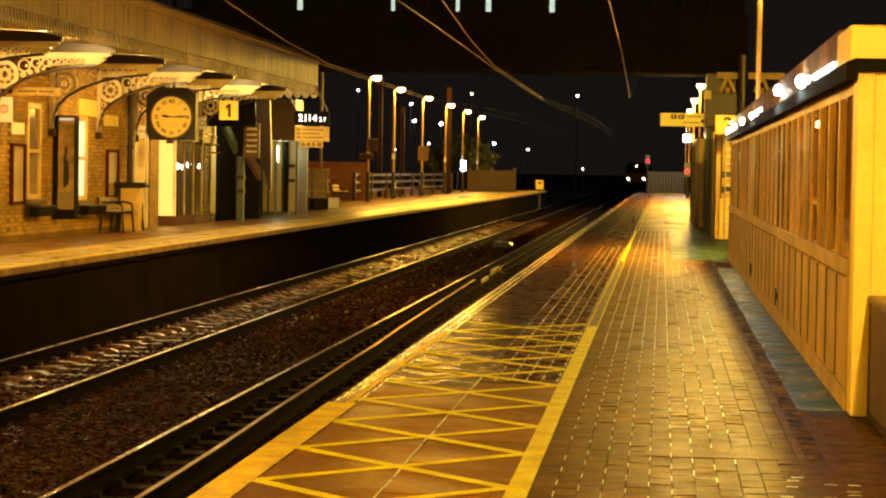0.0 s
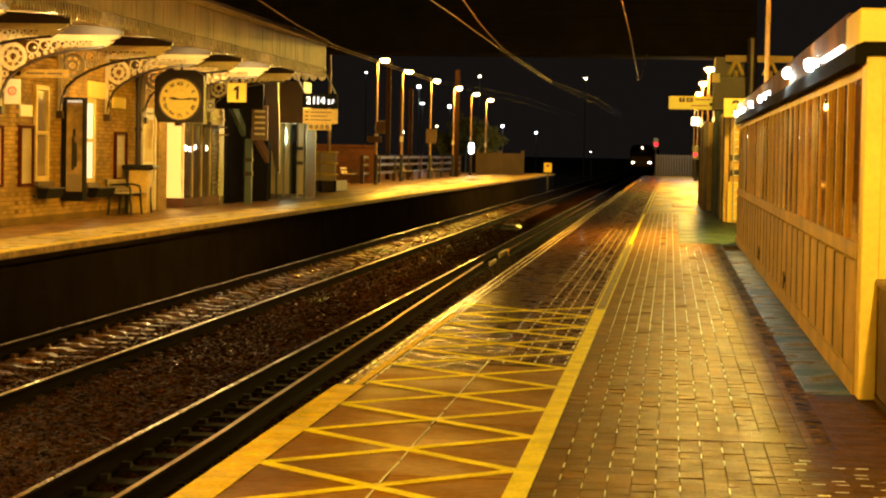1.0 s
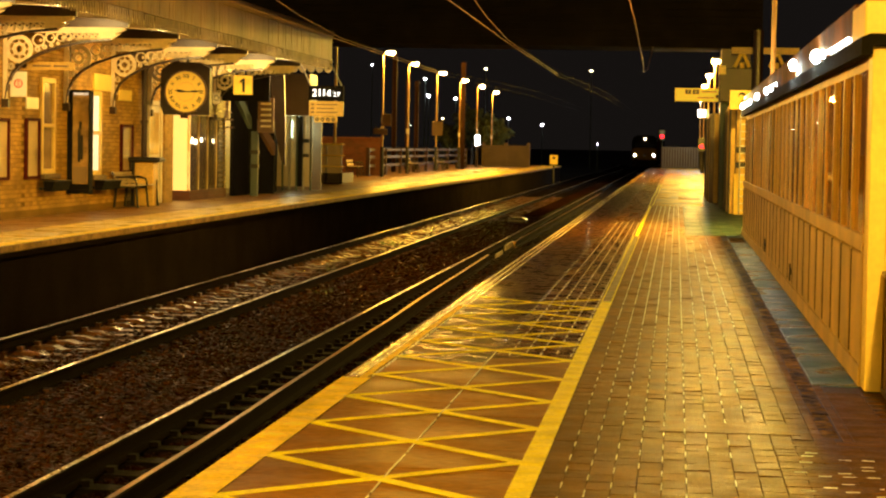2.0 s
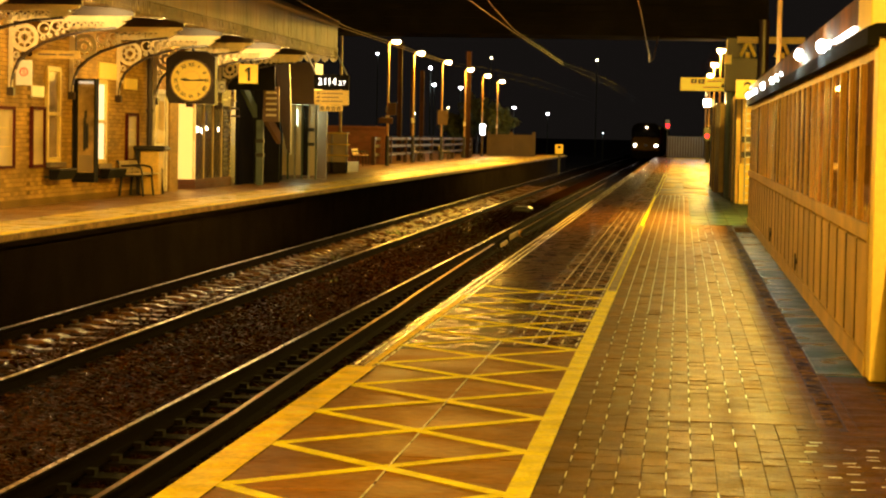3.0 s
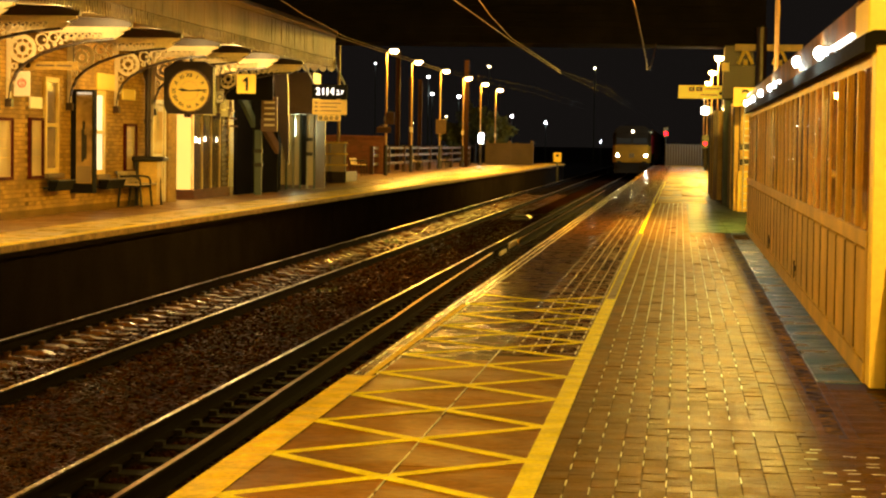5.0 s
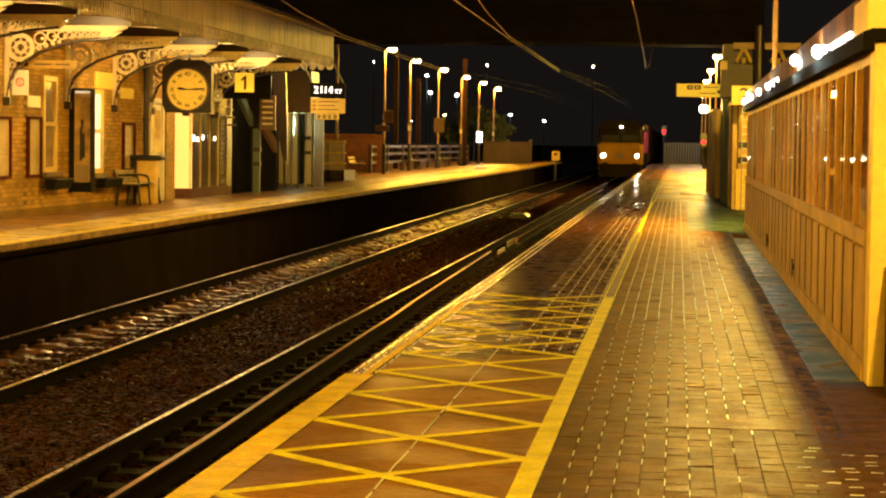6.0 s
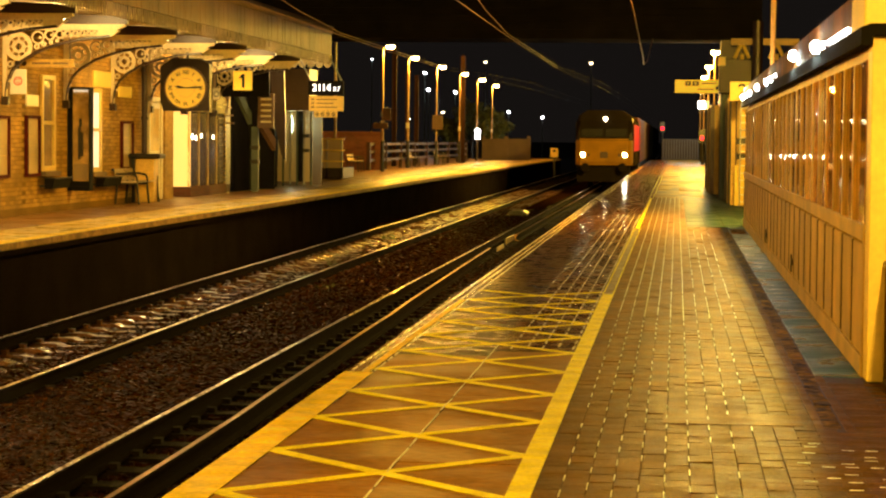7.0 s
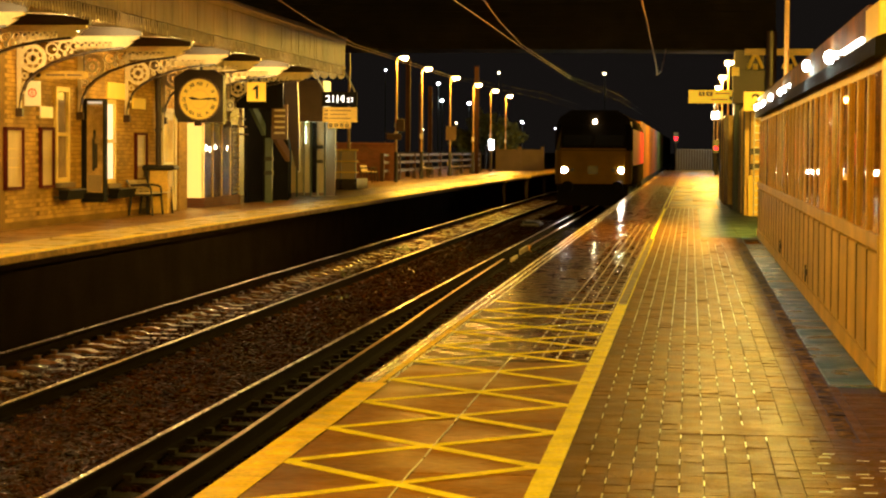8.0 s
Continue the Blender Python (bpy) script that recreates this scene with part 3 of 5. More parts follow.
part("soffit", bm, material("dull_cream_boarding", (0.5, 0.39, 0.19), 0.6, grain=10, vary=0.15, stains=0.35, stain=0.8), can)
bm = B()
box(bm, -2.5, 0.06, -22.05, 45.75, 4.17, 4.25)
part("roof", bm, M_DARK, can)

def bracket_bm():
    """A pierced cast-iron bracket in the plane across the canopy; x runs out from the wall."""
    bm = B()
    d = 0.03
    box(bm, 0.0, 0.07, -d, d, 2.0, 3.16)
    prism(bm, [(0.0, 3.1), (1.9, 3.1), (2.08, 3.16), (2.08, 3.2), (0.0, 3.2)], "y", -0.05, 0.05)
    prism(bm, [(1.62, 3.0), (1.84, 3.0), (2.0, 3.1), (1.62, 3.1)], "y", -d, d)
    ring(bm, (0.27, 0, 2.83), 0.235, 0.07, 0.05, n=28)
    ring(bm, (0.27, 0, 2.83), 0.11, 0.05, 0.07, n=20)
    for k in range(8):
        a = k * math.pi / 4
        rod(bm, (0.27 + 0.1 * math.cos(a), 0, 2.83 + 0.1 * math.sin(a)), (0.27 + 0.17 * math.cos(a), 0, 2.83 + 0.17 * math.sin(a)), 0.016, sides=5)
    for x, z, r in ((0.6, 2.98, 0.11), (0.8, 3.02, 0.085), (0.97, 3.03, 0.07), (1.11, 3.04, 0.06), (1.24, 3.045, 0.052), (1.36, 3.05, 0.047), (1.47, 3.05, 0.043), (1.57, 3.05, 0.04),
                    (0.58, 2.83, 0.045), (0.7, 2.87, 0.04), (0.82, 2.9, 0.035), (0.93, 2.93, 0.03), (0.13, 2.54, 0.055), (0.12, 2.4, 0.04), (0.1, 2.27, 0.03)):
        ring(bm, (x, 0, z), r, 0.022, 0.04, n=14)
        ball(bm, (x + r * 0.35, 0, z), r * 0.26, u=6, v=5)
    for x, z in ((0.71, 3.03), (0.89, 2.99), (1.04, 3.0), (1.18, 3.02), (1.3, 3.02), (1.42, 3.03), (1.52, 3.03)):
        rod(bm, (x - 0.03, 0, z - 0.05), (x + 0.03, 0, 3.1), 0.012, sides=5)
    return bm


def bracket_rib_bm():
    bm = B()
    arc = [(0.05, 1.98), (0.08, 2.2), (0.17, 2.42), (0.34, 2.58), (0.6, 2.73), (0.95, 2.85), (1.35, 2.94), (1.84, 2.99)]
    for (x0, z0), (x1, z1) in zip(arc, arc[1:]):
        prism(bm, [(x0, z0), (x1, z1), (x1 - 0.01, z1 + 0.035), (x0 - 0.01, z0 + 0.035)], "y", -0.06, 0.06)
    box(bm, -0.05, 0.1, -0.06, 0.06, 1.86, 2.0)
    return bm


BRACKET_Y = [22.6, 25.7, 28.8, 31.9, 35.0, 38.6, 41.9, 44.95, 48.2, 51.4]
bracket = mesh_of("bracket", bracket_bm(), M_LACE)
rib = mesh_of("rib", bracket_rib_bm(), M_DARK)
for y in BRACKET_Y:
    o = new("bracket", bracket)
    o.parent, o.location = can, (WX - FX + 0.02, y - 10, 0)
    q = new("rib", rib)
    q.parent = o
    bm = B()
    prism(bm, [(-2.2, 3.2), (-0.05, 3.2), (-0.05, 3.33), (-2.2, 3.42)], "y", y - 10 - 0.06, y - 10 + 0.06)
    part("rafter", bm, M_DARK, can)
pts = [(-0.105, 3.45), (0.105, 3.45), (0.105, 3.2), (0.07, 3.12), (0.0, 3.08), (-0.07, 3.12), (-0.105, 3.2)]
bm = B()
prism(bm, pts, "y", -0.015, 0.015)
vb = mesh_of("valance_board", bm, M_CREAM)
for k in range(10):
    o = new("valance_board", vb)
    o.parent, o.location = can, (-2.08 + 0.222 * k, 45.68, 0.1)
bm = B()
box(bm, -2.2, -0.03, 45.66, 45.72, 3.5, 4.17)
part("end_boarding", bm, M_DARK, can)
# Fixtures below y = 25 belong to the added lamps out of view.
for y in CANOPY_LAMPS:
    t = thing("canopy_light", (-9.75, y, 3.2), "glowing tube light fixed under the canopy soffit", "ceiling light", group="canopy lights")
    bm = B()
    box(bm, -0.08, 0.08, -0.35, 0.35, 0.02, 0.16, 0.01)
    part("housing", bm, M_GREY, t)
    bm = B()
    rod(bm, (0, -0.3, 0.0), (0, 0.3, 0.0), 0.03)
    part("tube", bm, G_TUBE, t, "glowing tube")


# ---- station building front ----
def sash(y0, y1, z0, z1, name, lit):
    w = thing(name, (WX, (y0 + y1) / 2, z0), "tall white painted sash window in the buff brick wall", "window", kind="structure")
    h, r = (y1 - y0) / 2, z1 - z0
    for a, b, c, d in ((-h, -h + 0.09, 0, r), (h - 0.09, h, 0, r), (-h + 0.09, h - 0.09, r - 0.09, r), (-h + 0.09, h - 0.09, 0, 0.09), (-h + 0.09, h - 0.09, r / 2 - 0.03, r / 2 + 0.04)):
        bm = B()
        box(bm, 0.004, 0.06, a, b, c, d, 0.006)
        part("window_frame", bm, M_MULL, w)
    bm = B()
    box(bm, 0.0, 0.14, -h - 0.08, h + 0.08, -0.09, 0.0, 0.01)
    part("window_sill", bm, M_FASCIA, w)
    for c, d in ((0.09, r / 2 - 0.03), (r / 2 + 0.04, r - 0.09)):
        bm = B()
        box(bm, 0.006, 0.014, -h + 0.09, h - 0.09, c, d)
        part("pane", bm, lit, w, "pane with pale blind behind")
    return w


M_BLIND = material("pale_blind_behind_glass", (0.28, 0.18, 0.08), 0.2, grain=3, bump=0.0)
G_WINDOW = glow("lit_window_glow", (1.0, 0.95, 0.85), 0.4)
sash(37.12, 37.95, 0.72, 2.43, "window_1", M_BLIND)
sash(40.35, 41.1, 0.66, 2.28, "window_2", G_WINDOW)
sash(31.2, 32.4, 0.72, 2.43, "window_3", M_BLIND)


def window_box(y0, y1, z):
    t = thing("window_box", (WX + 0.145, (y0 + y1) / 2, z), "black planter box fixed under a window sill", "planter", group="window boxes")
    h = (y1 - y0) / 2
    bm = B()
    prism(bm, [(0.0, 0.0), (0.14, 0.0), (0.19, 0.17), (0.0, 0.17)], "y", -h, h)
    part("trough", bm, M_TAR, t)
    bm = B()
    box(bm, -0.01, 0.21, -h - 0.02, h + 0.02, 0.17, 0.19, 0.006)
    part("rim", bm, M_BLACK, t)
    bm = B()
    for k in (-0.6, 0.6):
        box(bm, -0.15, 0.05, h * k - 0.02, h * k + 0.02, 0.02, 0.06)
    part("support", bm, M_BLACK, t)
    return t


window_box(36.95, 38.0, 0.42)
window_box(40.3, 41.6, 0.38)


def poster(y0, y1, z0, z1, label):
    t = thing("poster_frame", (WX, (y0 + y1) / 2, z0), label, "poster")
    h, r = (y1 - y0) / 2, z1 - z0
    bm = B()
    for a, b, c, d in ((-h, -h + 0.05, 0, r), (h - 0.05, h, 0, r), (-h + 0.05, h - 0.05, r - 0.05, r), (-h + 0.05, h - 0.05, 0, 0.05)):
        box(bm, 0.0, 0.07, a, b, c, d)
    part("frame", bm, M_RED_FRAME, t, "dark red frame")
    bm = B()
    box(bm, 0.0, 0.03, -h + 0.05, h - 0.05, 0.05, r - 0.05)
    sheet = part("sheet", bm, M_SHEET, t, "pale printed sheet")
    for k in range(3):
        bm = B()
        box(bm, 0.03, 0.033, -h + 0.12, h - 0.12 - 0.1 * (k % 3), r * (0.35 + 0.15 * k), r * (0.35 + 0.15 * k) + 0.012)
        part("print_bar", bm, M_WOOD, sheet)
    return t


poster(36.22, 37.0, 0.64, 1.70, "framed timetable poster on the brick wall")
poster(34.3, 35.25, 0.64, 1.68, "framed pale poster on the brick wall")
poster(42.65, 43.55, 0.68, 1.66, "small framed notice on the brick wall")

# advertising case standing out from the wall
t = thing("advert_case", (-10.975, 38.9, 0.42), "tall black advertising case with a dark glazed poster", "display case")
bm = B()
for a, b, c, d in ((-0.21, -0.12, 0, 1.83), (0.19, 0.21, 0, 1.83), (-0.12, 0.19, 1.79, 1.83), (-0.12, 0.19, 0, 0.1)):
    box(bm, a, b, -0.06, 0.2, c, d)
part("frame", bm, M_TAR, t)
bm = B()
box(bm, -0.12, 0.19, -0.02, 0.18, 0.1, 1.79)
ad = part("sheet", bm, material("gold_brown_poster", (0.6, 0.38, 0.12), 0.3, grain=6, vary=0.4, bump=0), t, "gold-brown poster")
for x, z0, z1 in ((-0.02, 0.5, 1.1), (0.03, 0.55, 1.0), (0.0, 1.1, 1.25)):
    bm = B()
    box(bm, x, x + 0.05, -0.024, -0.02, z0, z1)
    part("print_bar", bm, M_INK, ad)
bm = B()
box(bm, -0.1, 0.15, -0.024, -0.02, 0.12, 0.42)
part("print_panel", bm, M_SHEET, ad, "pale foot of the poster")
# White highlight on the case head, put in as a glowing strip.
bm = B()
box(bm, -0.1, 0.17, -0.045, -0.024, 1.74, 1.785)
part("highlight_strip", bm, G_WINDOW, t, "thin glowing strip standing in for the highlight along the case head")
bm = B()
box(bm, -0.12, 0.19, -0.055, -0.05, 0.1, 1.79)
part("pane", bm, M_GLASS, t)
bm = B()
box(bm, -0.21, 0.21, -0.07, 0.22, -0.08, 0.0, 0.01)
part("ledge", bm, M_TAR, t)


def flat_sign(name, x0, x1, y, z0, z1, mat, label, depth=0.03):
    t = thing(name, ((x0 + x1) / 2, y, z0), label, "sign")
    w, h = (x1 - x0) / 2, z1 - z0
    bm = B()
    box(bm, -w, w, -depth / 2, depth / 2, 0, h, 0.005)
    part("board", bm, mat, t)
    return t


t = flat_sign("exit_sign", -11.12, -10.84, 35.2, 2.04, 2.46, M_SIGN_W, "white hanging sign with a red circle")
bm = B()
ring(bm, (0, -0.018, 0.22), 0.075, 0.02, 0.006, n=24)
for k in (-0.03, 0.0, 0.03):
    box(bm, -0.03, 0.03, -0.021, -0.015, 0.215 + k, 0.228 + k)
part("emblem", bm, M_SIGN_RED, t, "red ring emblem")
bm = B()
rod(bm, (0, 0, 0.42), (0, 0, 1.1), 0.012)
part("hanger", bm, M_BLACK, t)
t = flat_sign("name_board", -11.16, -10.1, 35.5, 2.5, 2.64, M_WOOD, "long tan direction board under the canopy")
for k in range(2):
    bm = B()
    ring(bm, (-0.46 + 0.12 * k, -0.018, 0.07), 0.045, 0.045, 0.006, n=16)
    part("emblem", bm, M_DARK, t)
bm = B()
box(bm, -0.2, 0.12, -0.019, -0.015, 0.055, 0.085)
box(bm, 0.16, 0.42, -0.019, -0.015, 0.055, 0.085)
part("print_bar", bm, M_BROWN, t)
for x in (-0.45, 0.45):
    bm = B()
    rod(bm, (x, 0, 0.14), (x, 0, 0.6), 0.01)
    part("hanger", bm, M_BLACK, t)


def wall_notice(y0, y1, z0, z1, mat, label):
    t = thing("wall_notice", (WX, (y0 + y1) / 2, z0), label, "sign")
    bm = B()
    box(bm, 0, 0.03, -(y1 - y0) / 2, (y1 - y0) / 2, 0, z1 - z0, 0.004)
    part("board", bm, mat, t)
    return t


wall_notice(36.3, 37.0, 1.86, 2.06, M_SIGN_W, "small pale notice on the brick wall")
wall_notice(40.6, 41.9, 2.3, 2.62, M_SIGN_Y, "plain yellow notice board above the window")
wall_notice(42.5, 43.5, 2.14, 2.36, M_SIGN_Y, "small yellow notice on the brick wall")
bm = B()
rod(bm, (0, 0, 0), (0, 0, 3.3), 0.06)
for z in (0.6, 1.7, 2.8):
    rod(bm, (0, 0, z), (0, 0, z + 0.07), 0.08)
solid("drainpipe", bm, M_DARK, "dark brown cast iron drainpipe on the wall", "drainpipe", loc=(WX + 0.1, 44.3, 0))
# cream door
t = thing("door_1", (WX, 45.4, 0), "cream painted panelled door in the brick wall", "door", kind="structure")
for a, b, c, d in ((-0.6, -0.5, 0, 2.2), (0.5, 0.6, 0, 2.2), (-0.6, 0.6, 2.1, 2.2)):
    bm = B()
    box(bm, 0.004, 0.08, a, b, c, d, 0.006)
    part("door_frame", bm, M_CREAM, t)
bm = B()
box(bm, 0.004, 0.035, -0.5, 0.5, 0.0, 2.1)
leaf = part("door_leaf", bm, M_CREAM, t)
for c, d in ((0.15, 0.9), (1.05, 1.95)):
    bm = B()
    box(bm, 0.035, 0.05, -0.38, 0.38, c, d, 0.01)
    part("door_panel", bm, M_WOOD, leaf)
# brick pier by the door
bm = B()
box(bm, WX, WX + 0.03, 46.4, 47.2, -0.03, 3.3)
solid("pier", bm, M_BRICK, "buff brick pier beside the door", "pier", kind="structure")

# platform bench
def bench(loc, turn, label, length=1.7, frames=3):
    t = thing("bench", loc, label, "bench", group="platform benches")
    t.rotation_euler[2] = radians(turn)
    h = length / 2
    for k in range(frames):
        y = -h + 0.05 + k * (length - 0.1) / (frames - 1)
        bm = B()
        tube(bm, [(0.02, y, 0), (0.06, y, 0.42), (0.02, y, 0.64), (-0.04, y, 0.7)], 0.028)
        tube(bm, [(0.5, y, 0), (0.46, y, 0.4), (0.06, y, 0.42)], 0.026)
        tube(bm, [(0.03, y, 0.6), (0.3, y, 0.61), (0.44, y, 0.58), (0.47, y, 0.5), (0.46, y, 0.4)], 0.024)
        part("leg_frame", bm, M_BLACK, t)
    for k in range(4):
        bm = B()
        box(bm, 0.08 + 0.1 * k, 0.17 + 0.1 * k, -h, h, 0.43, 0.455, 0.005)
        part("seat_slat", bm, M_SLAT, t)
    for k in range(4):
        bm = B()
        box(bm, 0.05 - 0.015 * k, 0.075 - 0.015 * k, -h, h, 0.47 + 0.06 * k, 0.525 + 0.06 * k, 0.004)
        part("back_slat", bm, M_SLAT, t)
    return t


bench((-11.12, 42.75, 0), 0, "old cream slatted platform bench with black iron frames", 1.75, 3)
t = thing("litter_bin", (-10.85, 43.5, 0), "tall square litter bin with a wide black lid", "bin")
bm = B()
box(bm, -0.2, 0.2, -0.2, 0.2, 0.0, 0.9, 0.02)
part("body", bm, M_WOOD, t)
bm = B()
box(bm, -0.34, 0.34, -0.28, 0.28, 0.9, 1.0, 0.04)
part("lid", bm, M_BLACK, t, "wide black lid")
bm = B()
box(bm, -0.26, -0.2, -0.24, 0.24, 0.0, 0.9)
part("side_post", bm, M_BLACK, t)

# clock hung from a bracket
t = thing("clock", (-10.27, 44.5, 2.38), "large round station clock with roman numerals in a brown case", "clock")
bm = B()
prism(bm, [(-0.48, -0.48), (0.5, -0.48), (0.5, 0.5), (0.3, 0.62), (-0.3, 0.62), (-0.55, 0.45), (-0.55, -0.3)], "y", 0.02, 0.3)
part("case", bm, M_CASE, t)
bm = B()
rod(bm, (0, 0.02, 0), (0, -0.01, 0), 0.43, sides=48)
dial = part("dial", bm, G_DIAL, t, "pale yellow dial with an added glow")
bm = B()
ring(bm, (0, -0.01, 0), 0.455, 0.03, 0.06, n=48)
part("bezel", bm, M_BROWN, t)
bm = B()
ring(bm, (0, -0.012, 0), 0.2, 0.006, 0.004, n=36)
part("dial_ring", bm, M_WOOD, dial)
for k, txt in enumerate(("XII", "I", "II", "III", "IIII", "V", "VI", "VII", "VIII", "IX", "X", "XI")):
    a = radians(30 * k)
    o = lettering("numeral", txt, 0.115, M_DARK, dial, (0.325 * math.sin(a), -0.014, 0.325 * math.cos(a)), depth=0.002, bold=0.015)
    o.matrix_local = Matrix.Translation((0.325 * math.sin(a), -0.014, 0.325 * math.cos(a))) @ pose(0, 0, 0, 0, math.degrees(a), 0) @ pose(0, 0, 0, 90, 0, 0)
for name, a, ln, w in (("hour_hand", 277, 0.24, 0.03), ("minute_hand", 87, 0.36, 0.022)):
    a = radians(a)
    u = Vector((math.sin(a), 0, math.cos(a)))
    v = Vector((math.cos(a), 0, -math.sin(a)))
    bm = B()
    f = [bm.verts.new(p + Vector((0, yy, 0))) for yy in (-0.03, -0.022) for p in (-0.08 * u, ln * 0.6 * u + w * v, ln * u, ln * 0.6 * u - w * v)]
    bm.faces.new(f[:4]), bm.faces.new(f[4:][::-1])
    for i in range(4):
        bm.faces.new((f[i], f[4 + i], f[4 + (i + 1) % 4], f[(i + 1) % 4]))
    part(name, bm, M_INK, t)
bm = B()
rod(bm, (0, 0.15, 0.5), (0, 0.15, 0.82), 0.03)
part("hanger", bm, M_BLACK, t)

# bay of the ticket office: bright side panel, glazed front, brick plinth
t = thing("glazed_bay", (-11.2, 49.0, 0), "glazed timber bay with a bright cream side panel", "bay window", kind="structure")
bm = B()
box(bm, -0.5, 0.02, 0.0, 4.0, -0.03, 0.2)
part("plinth", bm, M_RED_BRICK, t)
bm = B()
box(bm, -0.49, 0.0, 0.0, 0.04, 0.2, 1.94)
part("side_panel", bm, G_PANEL, t, "plain side panel made bright by an added glow")
bm = B()
box(bm, -0.5, 0.05, -0.03, 4.05, 1.94, 2.5)
part("head", bm, M_BROWN, t)
for k in range(5):
    bm = B()
    box(bm, -0.06, -0.012, 0.98 * k, 0.98 * k + 0.08, 0.2, 1.94)
    part("mullion", bm, M_WOOD, t)
for k in range(4):
    bm = B()
    box(bm, -0.03, -0.02, 0.98 * k + 0.08, 0.98 * k + 0.98, 0.2, 1.94)
    part("pane", bm, M_BAY_GLASS, t, "dark shiny pane")
# Lamp reflections in the bay glass, built as glowing blobs behind the panes.
for k, (y, z, r) in enumerate(((0.45, 1.28, 0.035), (0.8, 1.33, 0.05), (1.2, 1.36, 0.06), (1.6, 1.33, 0.05), (2.2, 1.38, 0.05), (2.8, 1.42, 0.06), (3.5, 1.36, 0.05))):
    bm = B()
    ball(bm, (-0.22, y, z), r * 0.5, 2.6, 8, 6)
    part("lamp_reflection", bm, G_TUBE, t, "small glowing blob standing in for a lamp reflected in the glass")
bm = B()
box(bm, -0.62, -0.5, 0.0, 4.0, -0.03, 3.3)
part("back_wall", bm, M_RED_BRICK, t)

# number sign, display, small sign
t = flat_sign("platform_sign", -10.4, -9.95, 50.0, 2.46, 2.91, G_SIGN, "square yellow platform sign with a black numeral")
bm = B()
prism(bm, [(-0.012, 0.06), (0.05, 0.06), (0.05, 0.38), (0.0, 0.38), (-0.075, 0.31), (-0.075, 0.26), (-0.012, 0.295)], "y", -0.024, -0.02)
part("numeral", bm, M_INK, t)
for x in (-0.18, 0.18):
    bm = B()
    rod(bm, (x, 0, 0.45), (x, 0, 0.78), 0.012)
    part("hanger", bm, M_BLACK, t)
t = flat_sign("hanging_sign", -11.0, -10.82, 50.5, 2.24, 2.52, M_SIGN_W, "small pale hanging sign")
bm = B()
ring(bm, (0, -0.018, 0.14), 0.07, 0.02, 0.005)
part("emblem", bm, M_INK, t)
bm = B()
rod(bm, (0, 0, 0.28), (0, 0, 0.7), 0.012)
part("hanger", bm, M_BLACK, t)
# Black panel drawn in place of the dark opening to the stair.
bm = B()
box(bm, -0.7, 0.62, 0.0, 0.1, 0.0, 0.62)
solid("dark_header", bm, M_TAR, "black panel standing in for the dark stair opening", "panel", loc=(-10.6, 52.3, 2.35))

t = thing("departure_display", (-9.01, 55.0, 1.91), "hanging black departure clock above a yellow notice", "display")
bm = B()
box(bm, -0.45, 0.45, -0.06, 0.14, 0.55, 0.92, 0.01)
case = part("case", bm, M_TAR, t)
for x, d, size, z in ((-0.29, "2", 0.25, 0.73), (-0.155, "1", 0.25, 0.73), (-0.045, "1", 0.25, 0.73), (0.08, "4", 0.25, 0.73), (0.235, "2", 0.16, 0.7), (0.335, "7", 0.16, 0.7)):
    lettering("digit", d, size, G_TEXT, case, (x, -0.066, z))
bm = B()
box(bm, -0.44, 0.46, -0.03, 0.0, 0.14, 0.52, 0.004)
note = part("notice", bm, M_MULL, t, "yellow notice with printed lines")
for k in range(3):
    bm = B()
    box(bm, -0.38, -0.3, -0.034, -0.03, 0.22 + 0.1 * k, 0.26 + 0.1 * k)
    box(bm, -0.24, 0.3 - 0.1 * (k % 2), -0.034, -0.03, 0.225 + 0.1 * k, 0.25 + 0.1 * k)
    part("print_bar", bm, M_BROWN, note)
bm = B()
box(bm, -0.3, 0.3, -0.03, 0.0, -0.02, 0.13, 0.004)
part("lower_notice", bm, M_MULL, t)
for k in range(4):
    bm = B()
    ring(bm, (-0.22 + 0.14 * k, -0.032, 0.055), 0.05, 0.03, 0.006, n=14)
    part("emblem", bm, M_INK, t)
for x in (-0.4, 0.4):
    bm = B()
    rod(bm, (x, 0.04, 0.92), (x - 0.3, 0.04, 1.5), 0.02)
    part("hanger", bm, M_GREY, t)
bm = B()
rod(bm, (0, 0, 0), (0, 0, 1.3), 0.07)
rod(bm, (0, 0, 1.3), (0, 0, 4.85), 0.05, 0.045)
solid("tall_pole", bm, M_POLE, "plain tall cream pole on the far platform", "pole", loc=(-11.95, 75, 0))

# ---- footbridge stair on the far platform ----
st = thing("footbridge_stair", (-10.5, 52.0, 0), "enclosed stair leading up to the footbridge", "staircase")
bm = B()
for a, b, m in ((Vector((-0.45, 0.4, 2.75)), Vector((-0.1, 1.0, 1.8)), M_GREEN), (Vector((0.12, 1.1, 1.75)), Vector((0.4, 1.6, 1.15)), M_BROWN)):
    bm = B()
    v = [bm.verts.new(p + Vector((dx, 0, dz))) for dx in (-0.05, 0.05) for p, dz in ((a, -0.12), (a, 0.16), (b, 0.16), (b, -0.12))]
    for q in ((0, 1, 2, 3), (7, 6, 5, 4), (0, 4, 5, 1), (1, 5, 6, 2), (2, 6, 7, 3), (3, 7, 4, 0)):
        bm.faces.new([v[i] for i in q])
    part("stringer", bm, m, st, "grey-green painted stringer" if m is M_GREEN else "")
bm = B()
box(bm, 0.12, 0.52, 0.9, 1.0, 1.58, 2.45, 0.01)
